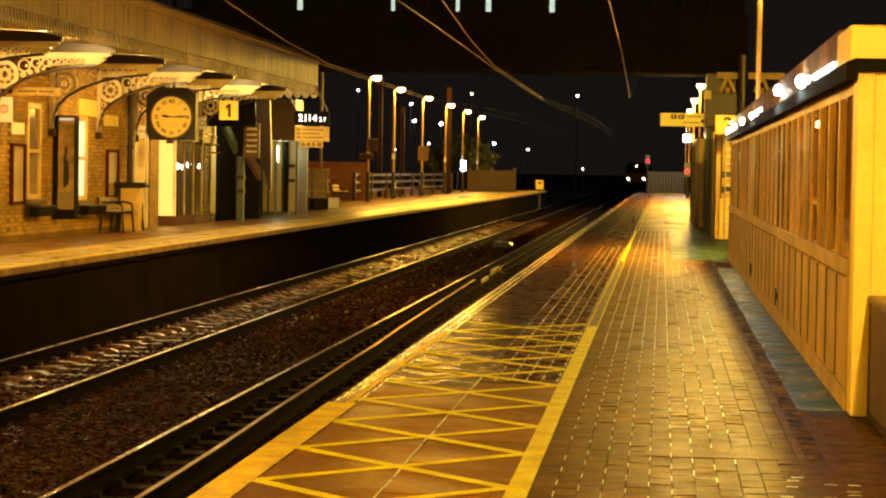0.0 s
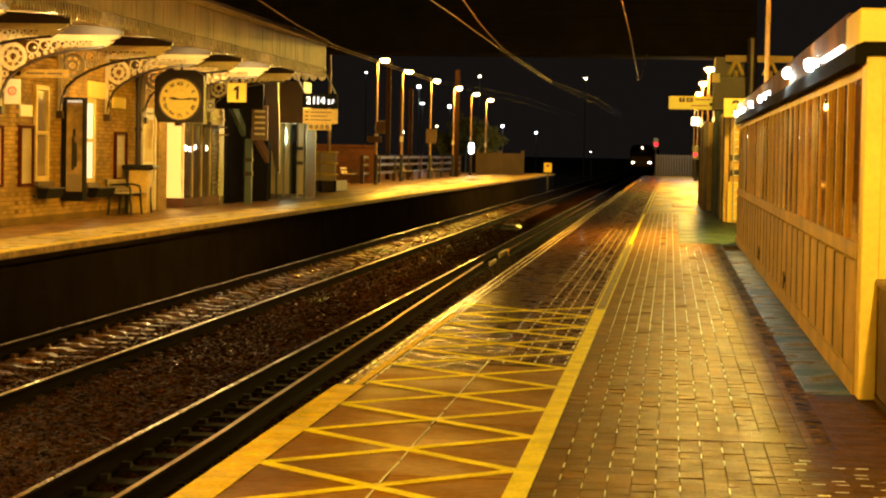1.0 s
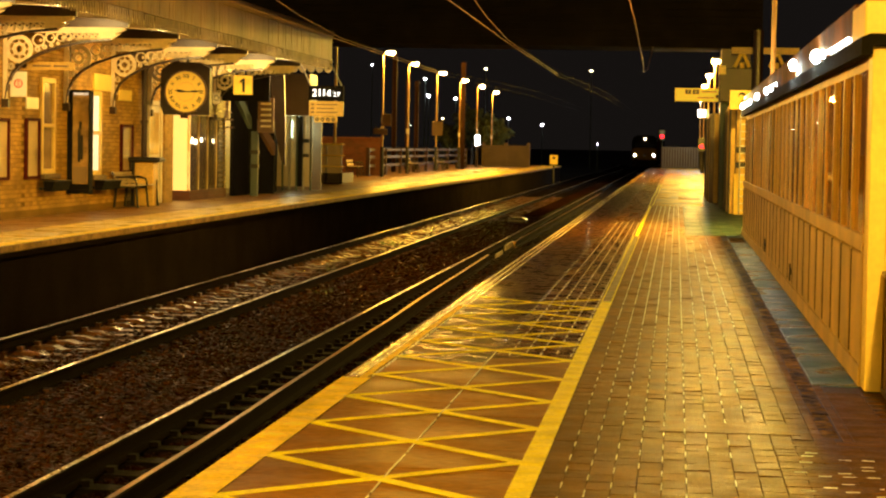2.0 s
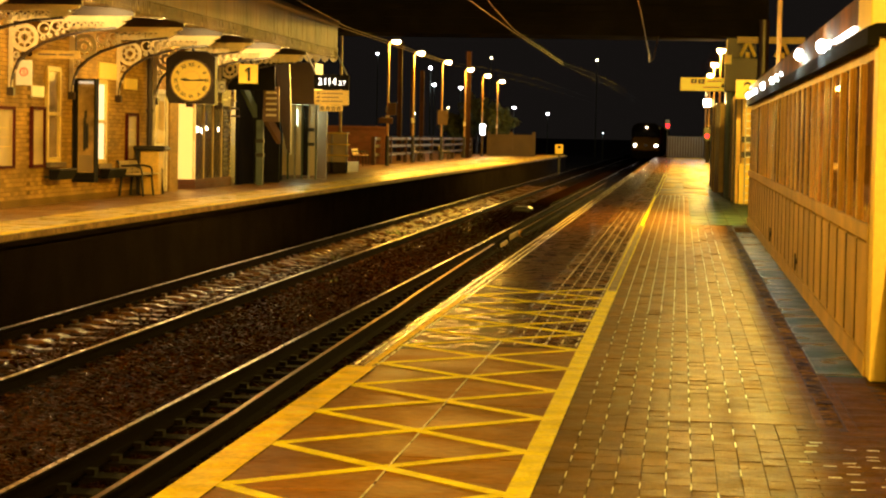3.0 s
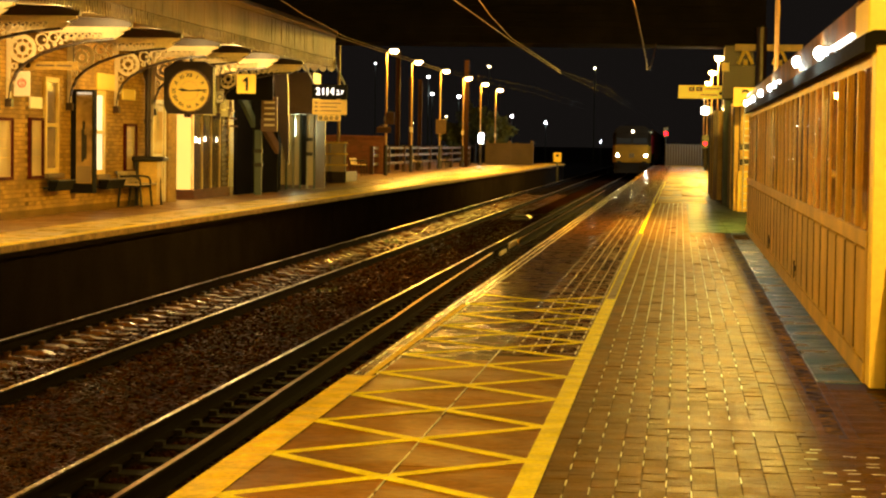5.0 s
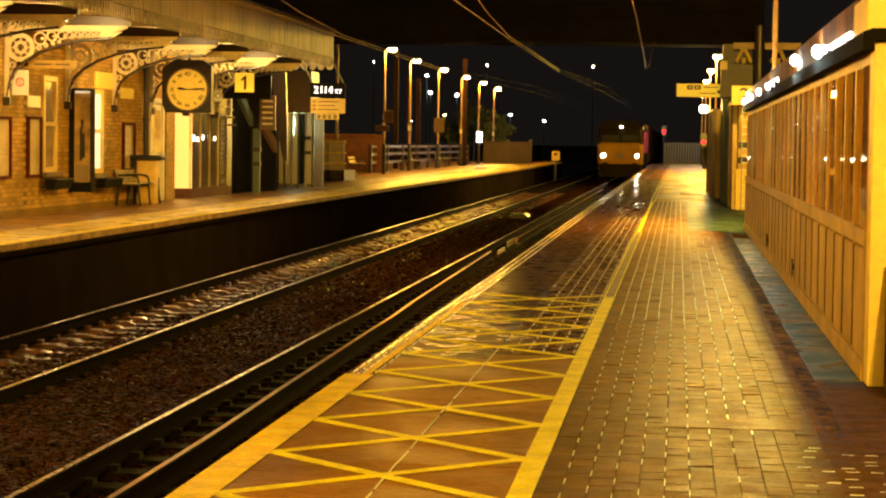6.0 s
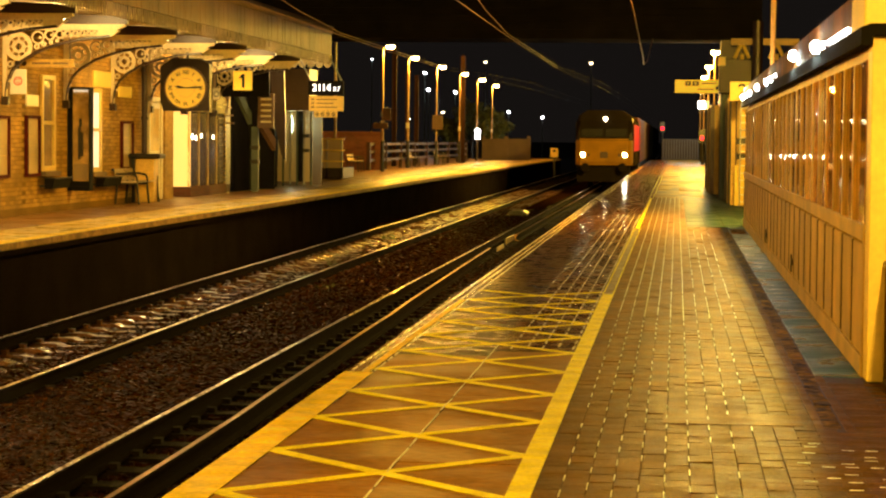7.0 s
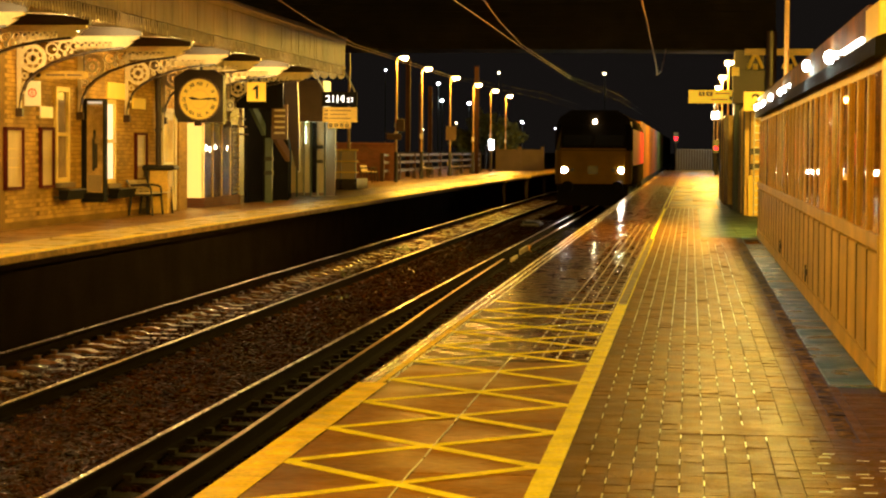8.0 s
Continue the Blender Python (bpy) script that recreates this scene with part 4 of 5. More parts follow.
sp = part("side_panel", bm, M_BROWN, st)
for k in range(5):
    bm = B()
    box(bm, 0.2, 0.46, 0.87, 0.9, 1.72 + 0.14 * k, 1.77 + 0.14 * k)
    part("louvre", bm, M_CREAM, sp, "pale louvre slat")
bm = B()
box(bm, -0.05, 0.12, 0.95, 1.08, -0.03, 1.62)
part("post", bm, M_GREEN, st)
for z in (0.7, 1.05):
    bm = B()
    box(bm, -0.07, 0.14, 0.93, 1.1, z, z + 0.1)
    part("band", bm, M_BLACK, st)
# Coloured black for the unlit space under the stair.
bm = B()
box(bm, -0.8, -0.7, 2.0, 8.0, -0.03, 3.0)
part("back_wall", bm, M_TAR, st)
bm = B()
prism(bm, [(-0.1, 3.1), (0.27, 3.1), (0.32, 1.9), (0.33, 0.75), (0.22, 0.9), (0.03, 1.75)], "y", 3.6, 3.75)
part("end_panel", bm, M_DARK, st, "brown end panel of the stair")
for k in range(5):
    bm = B()
    box(bm, -0.95, -0.62, 0.6 + 0.2 * k, 0.9 + 0.2 * k, 2.45 - 0.19 * k, 2.49 - 0.19 * k)
    part("tread", bm, M_BROWN, st)
# Solid black sheet in place of the darkness under the stair.
bm = B()
box(bm, -0.95, 0.0, 3.8, 3.88, -0.03, 3.1)
part("dark_doorway", bm, M_TAR, st, "black sheet standing in for the unlit opening under the stair")
lift = thing("glazed_screen", (-10.75, 60.0, 0), "glazed lobby with pale green metal posts", "glass lobby")
for k in range(6):
    bm = B()
    box(bm, -0.52 + 0.2 * k, -0.47 + 0.2 * k, 0, 0.06, 0.0, 2.12)
    part("post", bm, M_GREEN if k % 2 else M_GREY, lift)
for k in range(5):
    bm = B()
    box(bm, -0.47 + 0.2 * k, -0.32 + 0.2 * k, 0.02, 0.03, 0.12, 2.1)
    part("pane", bm, M_GLASS_LIT if k != 3 else M_GLASS_DARK, lift)
bm = B()
box(bm, 0.28, 0.46, -0.03, 0.0, 1.36, 1.46)
part("warning_band", bm, M_BLACK, lift)
bm = B()
box(bm, 0.28, 0.46, -0.03, 0.0, 0.95, 1.05)
part("warning_band", bm, M_BLACK, lift)
bm = B()
box(bm, -0.55, 0.56, -0.02, 1.6, 2.12, 2.3)
box(bm, -0.55, 0.56, 1.5, 1.6, 0.0, 2.12)
part("head", bm, M_BROWN, lift)
bm = B()
box(bm, -0.35, 0.4, 0.3, 1.6, 2.3, 3.3)
part("upper_panel", bm, M_BROWN, lift, "brown boarded upper panel")

bm = B()
rod(bm, (-0.2, 0.9, 1.5), (-0.2, 0.9, 2.0), 0.03)
part("lobby_tube", bm, glow("greenish_tube_glow", (0.75, 1.0, 0.7), 9), lift, "greenish tube light inside the lobby")

# ---- covered footbridge ----
fb = thing("footbridge", (-10, 60.6, 0), "dark covered footbridge spanning both tracks", "footbridge")
bm = B()
box(bm, -4, 12.3, 0, 2.6, 4.2, 4.45)
part("deck", bm, M_BRIDGE, fb)
for k in range(7):
    bm = B()
    box(bm, -4, 12.3, -0.04 - 0.006 * (k % 2), 0.04, 4.45 + 0.2 * k, 4.64 + 0.2 * k)
    part("cladding_board", bm, M_BRIDGE, fb)
bm = B()
box(bm, -4, 12.3, 2.5, 2.6, 4.45, 6.9)
part("back_wall", bm, M_BRIDGE, fb)
for k in range(21):
    bm = B()
    box(bm, -4 + 0.8 * k, -3.88 + 0.8 * k, -0.04, 0.04, 5.85, 6.75)
    part("window_post", bm, M_BRIDGE, fb)
    bm = B()
    box(bm, -3.88 + 0.8 * k, -3.2 + 0.8 * k, 0.0, 0.01, 5.87, 6.75)
    part("pane", bm, M_GLASS, fb)
bm = B()
box(bm, -4.1, 12.4, -0.15, 2.75, 6.75, 6.95)
part("roof", bm, M_BRIDGE, fb)
for k in (3, 6, 8, 9, 11):
    bm = B()
    box(bm, -3.6 + 0.93 * k, -3.45 + 0.93 * k, 2.44, 2.48, 5.9, 6.6)
    part("tube_light", bm, glow("bridge_tube_glow", (0.75, 0.95, 0.85), 0.7), fb, "pale tube light inside the bridge")
for x0, x1 in ((-3.6, -3.1), (11.2, 12.0)):
    bm = B()
    box(bm, x0, x1, 0.4, 2.2, -0.03, 4.2)
    part("pier", bm, M_DARK, fb)
for x in (11.75, 12.7):
    bm = B()
    rod(bm, (x - 0.2, -0.3, 3.66), (x, -0.3, 4.1), 0.05)
    rod(bm, (x + 0.2, -0.3, 3.66), (x, -0.3, 4.1), 0.05)
    rod(bm, (x, -0.3, 3.62), (x, -0.3, 3.78), 0.06)
    part("strut", bm, M_SIGN_Y, fb, "yellow painted strut")
bm = B()
box(bm, 11.13, 12.04, -0.5, 0.3, 2.68, 3.62, 0.02)
part("housing", bm, M_DARK, fb, "dark boarded housing")
bm = B()
box(bm, 11.1, 11.3, -0.55, -0.5, 3.45, 3.68)
part("plate", bm, M_SIGN_Y, fb)
bm = B()
box(bm, 11.45, 13.3, -0.45, -0.3, 4.02, 4.2)
part("beam", bm, M_WOOD, fb)

# ---- structures beyond the shelter on the near platform ----
t = thing("stair_enclosure", (1.15, 46.5, 0), "brown boarded stair enclosure on the near platform", "enclosure")
bm = B()
box(bm, 0.0, 2.2, 0, 7.5, -0.03, 2.35)
part("body", bm, M_DARK, t)
for k in range(10):
    bm = B()
    box(bm, -0.02 - 0.01 * (k % 3), 0.02, 0.1 + 0.74 * k, 0.24 + 0.74 * k, -0.03, 2.3, 0.004)
    part("pilaster", bm, (M_GREEN, M_BROWN, M_WOOD, M_DARK)[k % 4], t)
for x0, x1, m in ((0.0, 0.09, M_WOOD), (0.1, 0.16, M_BROWN), (0.2, 0.3, M_GREEN)):
    bm = B()
    box(bm, x0, x1, -0.03, 0.0, -0.03, 2.32)
    part("end_board", bm, m, t)
bm = B()
rod(bm, (-0.06, 4.6, -0.03), (-0.06, 4.6, 2.45), 0.09, sides=16)
part("round_column", bm, M_GREEN, t, "grey-green round column")
t = thing("lift_lobby", (0.87, 56.0, 0), "tan and brown panelled lobby under the footbridge", "enclosure")
bm = B()
box(bm, 0.0, 2.2, 0, 9.5, -0.03, 2.3)
part("body", bm, M_BROWN, t)
for k in range(13):
    bm = B()
    box(bm, -0.02 - 0.01 * (k % 3), 0.02, 0.1 + 0.72 * k, 0.22 + 0.72 * k, -0.03, 2.25, 0.004)
    part("pilaster", bm, (M_BROWN, M_WOOD, M_DARK, M_GREEN)[k % 4], t)
for x0, x1, m in ((0.0, 0.07, M_BROWN), (0.09, 0.2, M_WOOD), (0.22, 0.26, M_BROWN), (0.28, 0.42, M_GREEN)):
    bm = B()
    box(bm, x0, x1, -0.04, 0.0, -0.03, 2.28)
    part("end_board", bm, m, t)
t = thing("banded_post", (1.36, 46.0, 0), "square cream post with black warning bands", "post")
bm = B()
box(bm, -0.1, 0.1, -0.1, 0.1, 0.0, 2.2)
part("shaft", bm, M_WOOD, t)
bm = B()
box(bm, -0.14, 0.14, -0.14, 0.105, 0.0, 0.86, 0.01)
part("casing", bm, M_SIGN_Y, t, "bright yellow lower casing")
for z in (0.98, 1.3):
    bm = B()
    box(bm, -0.104, 0.104, -0.104, 0.104, z, z + 0.13)
    part("band", bm, M_BLACK, t)
t = thing("ladder", (1.315, 45.4, 0), "thin steel ladder beside the shelter end", "ladder")
for x in (0.0, 0.16):
    bm = B()
    box(bm, x - 0.012, x + 0.012, -0.02, 0.02, 0, 2.1)
    part("stile", bm, M_GREY, t)
for k in range(14):
    bm = B()
    rod(bm, (0, 0, 0.1 + 0.15 * k), (0.16, 0, 0.1 + 0.15 * k), 0.012, sides=6)
    part("rung", bm, M_SIGN_W, t)
t = flat_sign("platform_sign", 1.08, 1.56, 45.2, 2.2, 2.6, M_SIGN_Y, "square yellow platform sign with a black numeral")
lettering("numeral", "2", 0.4, M_INK, t, (0.02, -0.02, 0.2), bold=0.02)
bm = B()
rod(bm, (0.2, 0.03, -2.2), (0.2, 0.03, 0.3), 0.03)
part("support", bm, M_GREY, t)
t = flat_sign("direction_sign", -0.08, 1.2, 64.0, 2.78, 3.16, G_SIGN, "long yellow direction sign hung over the platform")
for x0, x1 in ((-0.34, -0.17), (-0.13, 0.06)):
    bm = B()
    box(bm, x0, x1, -0.019, -0.015, 0.21, 0.34)
    em = part("emblem", bm, M_BROWN, t, "dark square pictogram")
    bm = B()
    box(bm, x0 + 0.05, x1 - 0.06, -0.023, -0.019, 0.24, 0.31)
    part("symbol", bm, M_SIGN_Y, em)
for x0, x1, z in ((0.14, 0.56, 0.27), (0.02, 0.5, 0.09)):
    bm = B()
    box(bm, x0, x1, -0.019, -0.015, z, z + 0.03)
    part("print_bar", bm, M_BROWN, t)
bm = B()
box(bm, 0.55, 0.8, -0.04, 0.04, 0.1, 0.2)
box(bm, 0.62, 0.7, -0.04, 0.04, -2.8, 0.3)
part("arm", bm, M_DARK, t)
t = thing("wall_light", (0.75, 65.6, 2.28), "bright white bulkhead light on the lobby", "lamp")
bm = B()
box(bm, -0.13, 0.1, -0.1, 0.0, 0.06, 0.28, 0.03)
part("diffuser", bm, G_WHITE, t)
bm = B()
box(bm, 0.08, 0.2, -0.1, 0.0, 0.05, 0.3)
part("bracket", bm, M_GREY, t)
bm = B()
rod(bm, (0, 0, 0), (0, 0, 4.55), 0.14, sides=12)
solid("flue_pipe", bm, M_DARK, "thick dark flue pipe behind the shelter", "pipe", loc=(2.1, 58, 0))
for y, z, r in ((15.7, 2.05, 0.035), (16.5, 2.07, 0.066), (19.7, 2.13, 0.066), (23.2, 2.06, 0.03), (24.2, 2.05, 0.05), (25.4, 2.05, 0.06), (28.4, 2.06, 0.065), (31.2, 2.05, 0.06), (32.8, 2.05, 0.05), (34.6, 2.06, 0.07)):
    t = thing("bulkhead_lamp", (1.03, y, z), "round white bulkhead lamp on the shelter band", "lamp", group="shelter lamps")
    bm = B()
    ball(bm, (0, 0, 0), r * (0.66 if y < 20 else 0.6), 1.2, 12, 8)
    part("globe", bm, G_WHITE, t)
    bm = B()
    box(bm, 0.01, 0.06, -0.03, 0.03, -0.03, 0.03)
    part("mount", bm, M_GREY, t)

t = thing("tube_lamp", (1.03, 13.4, 2.045), "white tube lamp lying along the shelter gutter", "lamp")
bm = B()
rod(bm, (0, 0, 0), (0, 1.9, 0), 0.012, sides=8)
part("tube", bm, G_WHITE, t)
bm = B()
box(bm, 0.02, 0.05, 0.0, 1.9, -0.025, 0.02)
part("mount", bm, M_GREY, t)

# ---- lamp posts ----
def lamp_post(loc, label, head):
    t = thing("lamp_post", loc, label, "lamp post", group="platform lamp posts")
    bm = B()
    rod(bm, (0, 0, 0), (0, 0, 1.25), 0.085, 0.075)
    part("base", bm, M_BLACK, t)
    bm = B()
    rod(bm, (0, 0, 1.25), (0, 0, 5.02), 0.046, 0.036)
    tube(bm, [(0, 0, 5.0), (head * 0.3, 0, 5.1), (head * 0.6, 0, 5.14)], 0.035)
    part("pole", bm, M_POLE, t)
    bm = B()
    ball(bm, (head, 0, 5.19), 0.21, 0.3)
    hood = part("hood", bm, M_GREY, t)
    bm = B()
    ball(bm, (head, 0, 5.12), 0.185, 0.62)
    part("lantern", bm, G_LAMP, hood, "glowing sodium lantern")
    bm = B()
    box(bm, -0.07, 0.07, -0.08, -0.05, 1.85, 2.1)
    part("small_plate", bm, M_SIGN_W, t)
    return t


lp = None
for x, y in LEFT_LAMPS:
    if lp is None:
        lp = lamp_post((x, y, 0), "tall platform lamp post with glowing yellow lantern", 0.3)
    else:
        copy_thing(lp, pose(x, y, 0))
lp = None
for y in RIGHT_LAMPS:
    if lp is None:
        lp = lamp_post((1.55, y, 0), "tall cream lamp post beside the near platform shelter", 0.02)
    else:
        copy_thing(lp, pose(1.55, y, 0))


def post_sign(x, y, z, w, h, label, off=0.0):
    t = flat_sign("post_sign", x - w / 2, x + w / 2, y, z, z + h, M_BROWN, label)
    bm = B()
    box(bm, off - 0.07, off + 0.07, 0.0, 0.32, h * 0.3, h * 0.7)
    part("clamp", bm, M_GREY, t)


post_sign(-11.85, 87.8, 2.1, 0.35, 0.5, "brown square sign clamped to a lamp post", -0.18)
post_sign(-12.1, 87.7, 1.75, 0.6, 0.25, "brown oblong sign clamped to a lamp post", 0.05)
post_sign(-12.42, 111.8, 1.85, 0.55, 0.75, "brown square sign clamped to a lamp post")

# ---- fences, walls, seats at the platform end ----
fe = thing("post_and_rail_fence", (-13.2, 92.0, 0), "dark timber post and rail fence behind the platform", "fence")
for k in range(9):
    bm = B()
    box(bm, -0.08, 0.08, 5.4 * k - 0.08, 5.4 * k + 0.08, -0.03, 1.2)
    part("post", bm, M_DARK, fe)
for z in (0.35, 0.72, 1.05):
    bm = B()
    box(bm, -0.03, 0.03, 0, 43.2, z, z + 0.12)
    part("rail", bm, M_DARK, fe)
pf = thing("end_fence", (-12.7, 142.0, 0), "grey panelled fence across the far platform end", "fence")
bm = B()
box(bm, 0.0, 3.0, 0, 0.06, 0.0, 1.42)
part("panel", bm, M_FENCE, pf)
for z in (0.3, 0.8, 1.3):
    bm = B()
    box(bm, 0.0, 3.0, -0.06, 0.0, z, z + 0.08)
    part("rail", bm, M_FENCE, pf)
for x in (0.0, 1.5, 3.0):
    bm = B()
    box(bm, x - 0.1, x + 0.1, -0.08, 0.1, 0.0, 1.6)
    part("post", bm, M_FENCE, pf)
pf = thing("end_fence", (-1.1, 156.4, 0), "patterned steel fence across the near platform end", "fence")
bm = B()
box(bm, 0.0, 3.0, 0, 0.06, -0.03, 1.52)
part("panel", bm, M_DARK, pf)
for k in range(16):
    bm = B()
    box(bm, 0.19 * k, 0.19 * k + 0.1, -0.04, 0.0, 0.0, 1.5)
    part("slat", bm, M_MAST, pf)
bm = B()
box(bm, -16.5, -12.9, 0, 0.3, -0.03, 1.55)
box(bm, -16.5, -12.85, -0.05, 0.35, 1.55, 1.65)
solid("boundary_wall", bm, M_RED_BRICK, "low red brick wall behind the platform", "wall", kind="structure", loc=(0, 94, 0))
bench((-13.2, 86.5, 0), 0, "pale slatted bench near the platform lamp posts")
bench((-13.0, 104, 0), 0, "pale slatted bench by the timber fence")
bench((-13.0, 116, 0), 0, "pale slatted bench by the timber fence")
gs = thing("glass_shelter", (-11.75, 72.0, 0), "low glazed screen with steel rails on the far platform", "glass screen")
for x in (-0.5, 0.0, 0.5):
    bm = B()
    box(bm, x - 0.03, x + 0.03, 0, 0.06, 0.0, 1.36)
    part("post", bm, M_GREY, gs)
for z in (0.55, 0.92, 1.3):
    bm = B()
    box(bm, -0.55, 0.6, -0.02, 0.04, z, z + 0.05)
    part("rail", bm, M_WOOD_PALE, gs)
bm = B()
box(bm, -0.5, 0.5, 0.02, 0.03, 0.35, 1.3)
part("pane", bm, M_GLASS_LIT, gs)
bm = B()
box(bm, -0.55, 0.55, 0.0, 2.5, 0.0, 0.35)
part("plinth", bm, M_DARK, gs)
t = flat_sign("limit_sign", -8.1, -7.6, 139, 0.25, 0.85, M_SIGN_Y, "small yellow warning board at the platform end")
bm = B()
box(bm, -0.1, 0.1, -0.02, -0.016, 0.35, 0.5)
part("emblem", bm, M_INK, t)
bm = B()
box(bm, -0.05, 0.05, 0.016, 0.06, -1.5, 0.3)
part("support", bm, M_BLACK, t)
t = thing("illuminated_sign", (-12.5, 135.5, 1.4), "small white glowing sign on a post", "sign")
bm = B()
box(bm, -0.15, 0.15, -0.06, 0.06, 0.0, 0.6)
part("face", bm, G_WHITE, t)
bm = B()
rod(bm, (0, 0.02, -1.4), (0, 0.02, 0.0), 0.05)
part("post", bm, M_DARK, t)

# ---- overhead line ----
def mast(x, y, h, w):
    bm = B()
    box(bm, -w / 2, w / 2, -0.02, 0.02, 0, h)
    box(bm, -w / 2, -w / 2 + 0.03, -w / 2, w / 2, 0, h)
    box(bm, w / 2 - 0.03, w / 2, -w / 2, w / 2, 0, h)
    solid("overhead_line_mast", bm, M_MAST, "rusty steel mast carrying the overhead line", "mast", loc=(x, y, -0.03))


mast(-12.6, 127.0, 6.3, 0.26)
mast(-14.2, 108, 6.0, 0.22)
mast(-14.9, 119, 5.0, 0.22)
mast(-14.4, 119, 4.9, 0.22)
CONTACT = [(0.1, 10, 3.5), (0.05, 32, 3.46), (0, 43, 3.42), (0, 61, 3.38), (0, 75, 3.5), (0, 100, 3.72), (0, 150, 3.9), (0, 320, 4.0)]
CATENARY = [(0.25, 10, 5.6), (0.12, 25, 4.4), (0.05, 32, 3.93), (0.02, 38, 3.62), (0, 43, 3.47), (0, 61, 3.44), (0, 75, 3.66), (0, 100, 4.0), (0, 150, 4.2), (0, 320, 4.3)]
for x in (-3.395, -6.757):
    t = thing("overhead_wire", (x, 10, 3.4), "copper contact wire and catenary above the track", "wire")
    for name, pts in (("contact_wire", CONTACT), ("catenary_wire", CATENARY)):
        # Past y = 61 the wire's dimness is put into a thinner, black copy.
        for old in (False, True):
            bm = B()
            tube(bm, [(dx, y - 10, z - 3.4) for dx, y, z in pts if (y >= 61 if old else y <= 61)], 0.004 if old else 0.01)
            part(name, bm, M_TAR if old else M_WIRE, t, "wire made black and thin beyond the bridge" if old else "")
bm = B()
tube(bm, [(-0.82, 26, 3.95), (-0.82, 40, 3.7), (-0.88, 55, 3.45), (-0.92, 58, 3.4), (-0.82, 58.5, 3.5), (-0.72, 60.6, 4.2)], 0.016)
solid("feeder_cable", bm, M_WIRE, "thin hanging cable running to the footbridge", "cable")

# ---- distance: lamps, signals, trees ----
def far_lamp(x, y, z, r, mat, label, post=True):
    t = thing("distant_lamp", (x, y, -1.35), label, "street lamp", group="distant street lamps")
    bm = B()
    ball(bm, (0, 0, z + 1.35), r * 0.62, 0.7, 10, 6)
    part("lantern", bm, mat, t)
    bm = B()
    rod(bm, (0, 0.1, 0), (0, 0.1, z + 1.35), 0.09, 0.05, 6)
    part("post", bm, M_GREEN, t)


G_AMBER = glow("distant_amber_glow", (1.0, 0.75, 0.4), 14)
for px, py, d, r, m in ((760, 130, 230, 0.26, G_STAR), (767, 160, 230, 0.28, G_STAR), (815, 165, 240, 0.3, G_STAR), (868, 112, 300, 0.3, G_AMBER), (910, 200, 300, 0.3, G_STAR),
                        (970, 211, 300, 0.28, G_STAR), (1055, 116, 280, 0.3, G_AMBER), (665, 105, 260, 0.18, G_STAR), (793, 200, 220, 0.18, G_AMBER), (733, 211, 210, 0.15, G_STAR), (1068, 245, 260, 0.12, G_STAR)):
    far_lamp((px - 1207) * d / 3812, d, EYE + (254 - (1207 - px) * 0.0147 - py) * d / 3812, r, m, "distant street lamp glowing beyond the station")
for x, y, z, r in ((-1.15, 170, 2.36, 0.12), (1.435, 125, 1.55, 0.1)):
    t = thing("railway_signal", (x, y, -1.0), "colour light railway signal showing red", "signal", group="red signals")
    bm = B()
    rod(bm, (0, 0.1, 0), (0, 0.1, z + 1.2), 0.07)
    part("post", bm, M_BLACK, t)
    bm = B()
    box(bm, -0.2, 0.2, 0.0, 0.2, z + 0.7, z + 1.5, 0.03)
    hd = part("head", bm, M_BLACK, t)
    bm = B()
    rod(bm, (0, -0.04, z + 1.0), (0, 0.0, z + 1.0), r, sides=16)
    part("lens", bm, G_RED, hd, "glowing red lens")

M_LEAF = material("night_foliage", (0.07, 0.085, 0.03), 0.6, grain=8, vary=0.5, island=0.5)


def tree(x, y, h, w, seed, label):
    rng = np.random.default_rng(seed)
    t = thing("tree", (x, y, -1.35), label, "tree", group="trees beyond the platform")
    bm = B()
    rod(bm, (0, 0, 0), (0.1, 0, h * 0.45), 0.16, 0.1, 8)
    for k in range(7):
        a = rng.random() * 6.28
        rod(bm, (0.1, 0, h * (0.3 + 0.04 * k)), (w * 0.4 * math.cos(a), w * 0.4 * math.sin(a), h * (0.55 + 0.06 * k)), 0.06, 0.02, 5)
    part("trunk", bm, M_DARK, t)
    n = 2200
    d = rng.normal(size=(n, 3))
    d /= np.linalg.norm(d, axis=1)[:, None]
    lump = 0.75 + 0.25 * np.sin(d[:, 0] * 5 + seed) * np.cos(d[:, 2] * 6)
    c = d * (rng.random(n)[:, None] ** 0.45) * lump[:, None] * np.array([w * 0.5, w * 0.5, h * 0.32]) + np.array([0, 0, h * 0.66])
    u, v = rng.normal(size=(n, 3)) * 0.09, rng.normal(size=(n, 3)) * 0.09
    verts = np.stack([c - u, c + v, c + u, c - v], 1).reshape(-1, 3)
    me = bpy.data.meshes.new("crown")
    me.from_pydata(verts.tolist(), [], (np.arange(n * 4).reshape(-1, 4)).tolist())
    me.materials.append(M_LEAF)
    o = new("crown", me)
    o.parent = t


for i, (x, y, h, w) in enumerate(((-13.6, 160, 5.6, 3.2), (-16, 168, 6.5, 4.0), (-17.5, 170, 5.0, 4.0))):
    tree(x, y, h, w, i + 3, "dark leafy tree catching the yellow lamp light")

# ---- paving pieces ----
slab = block_mesh("slab", 0.574, 0.594, 0.035, M_SLAB, 0.002)
wet_slab = block_mesh("slab", 0.574, 0.594, 0.035, M_SLAB_WET, 0.003)
side_slab = block_mesh("slab", 0.512, 0.594, 0.035, M_SLAB, 0.002)
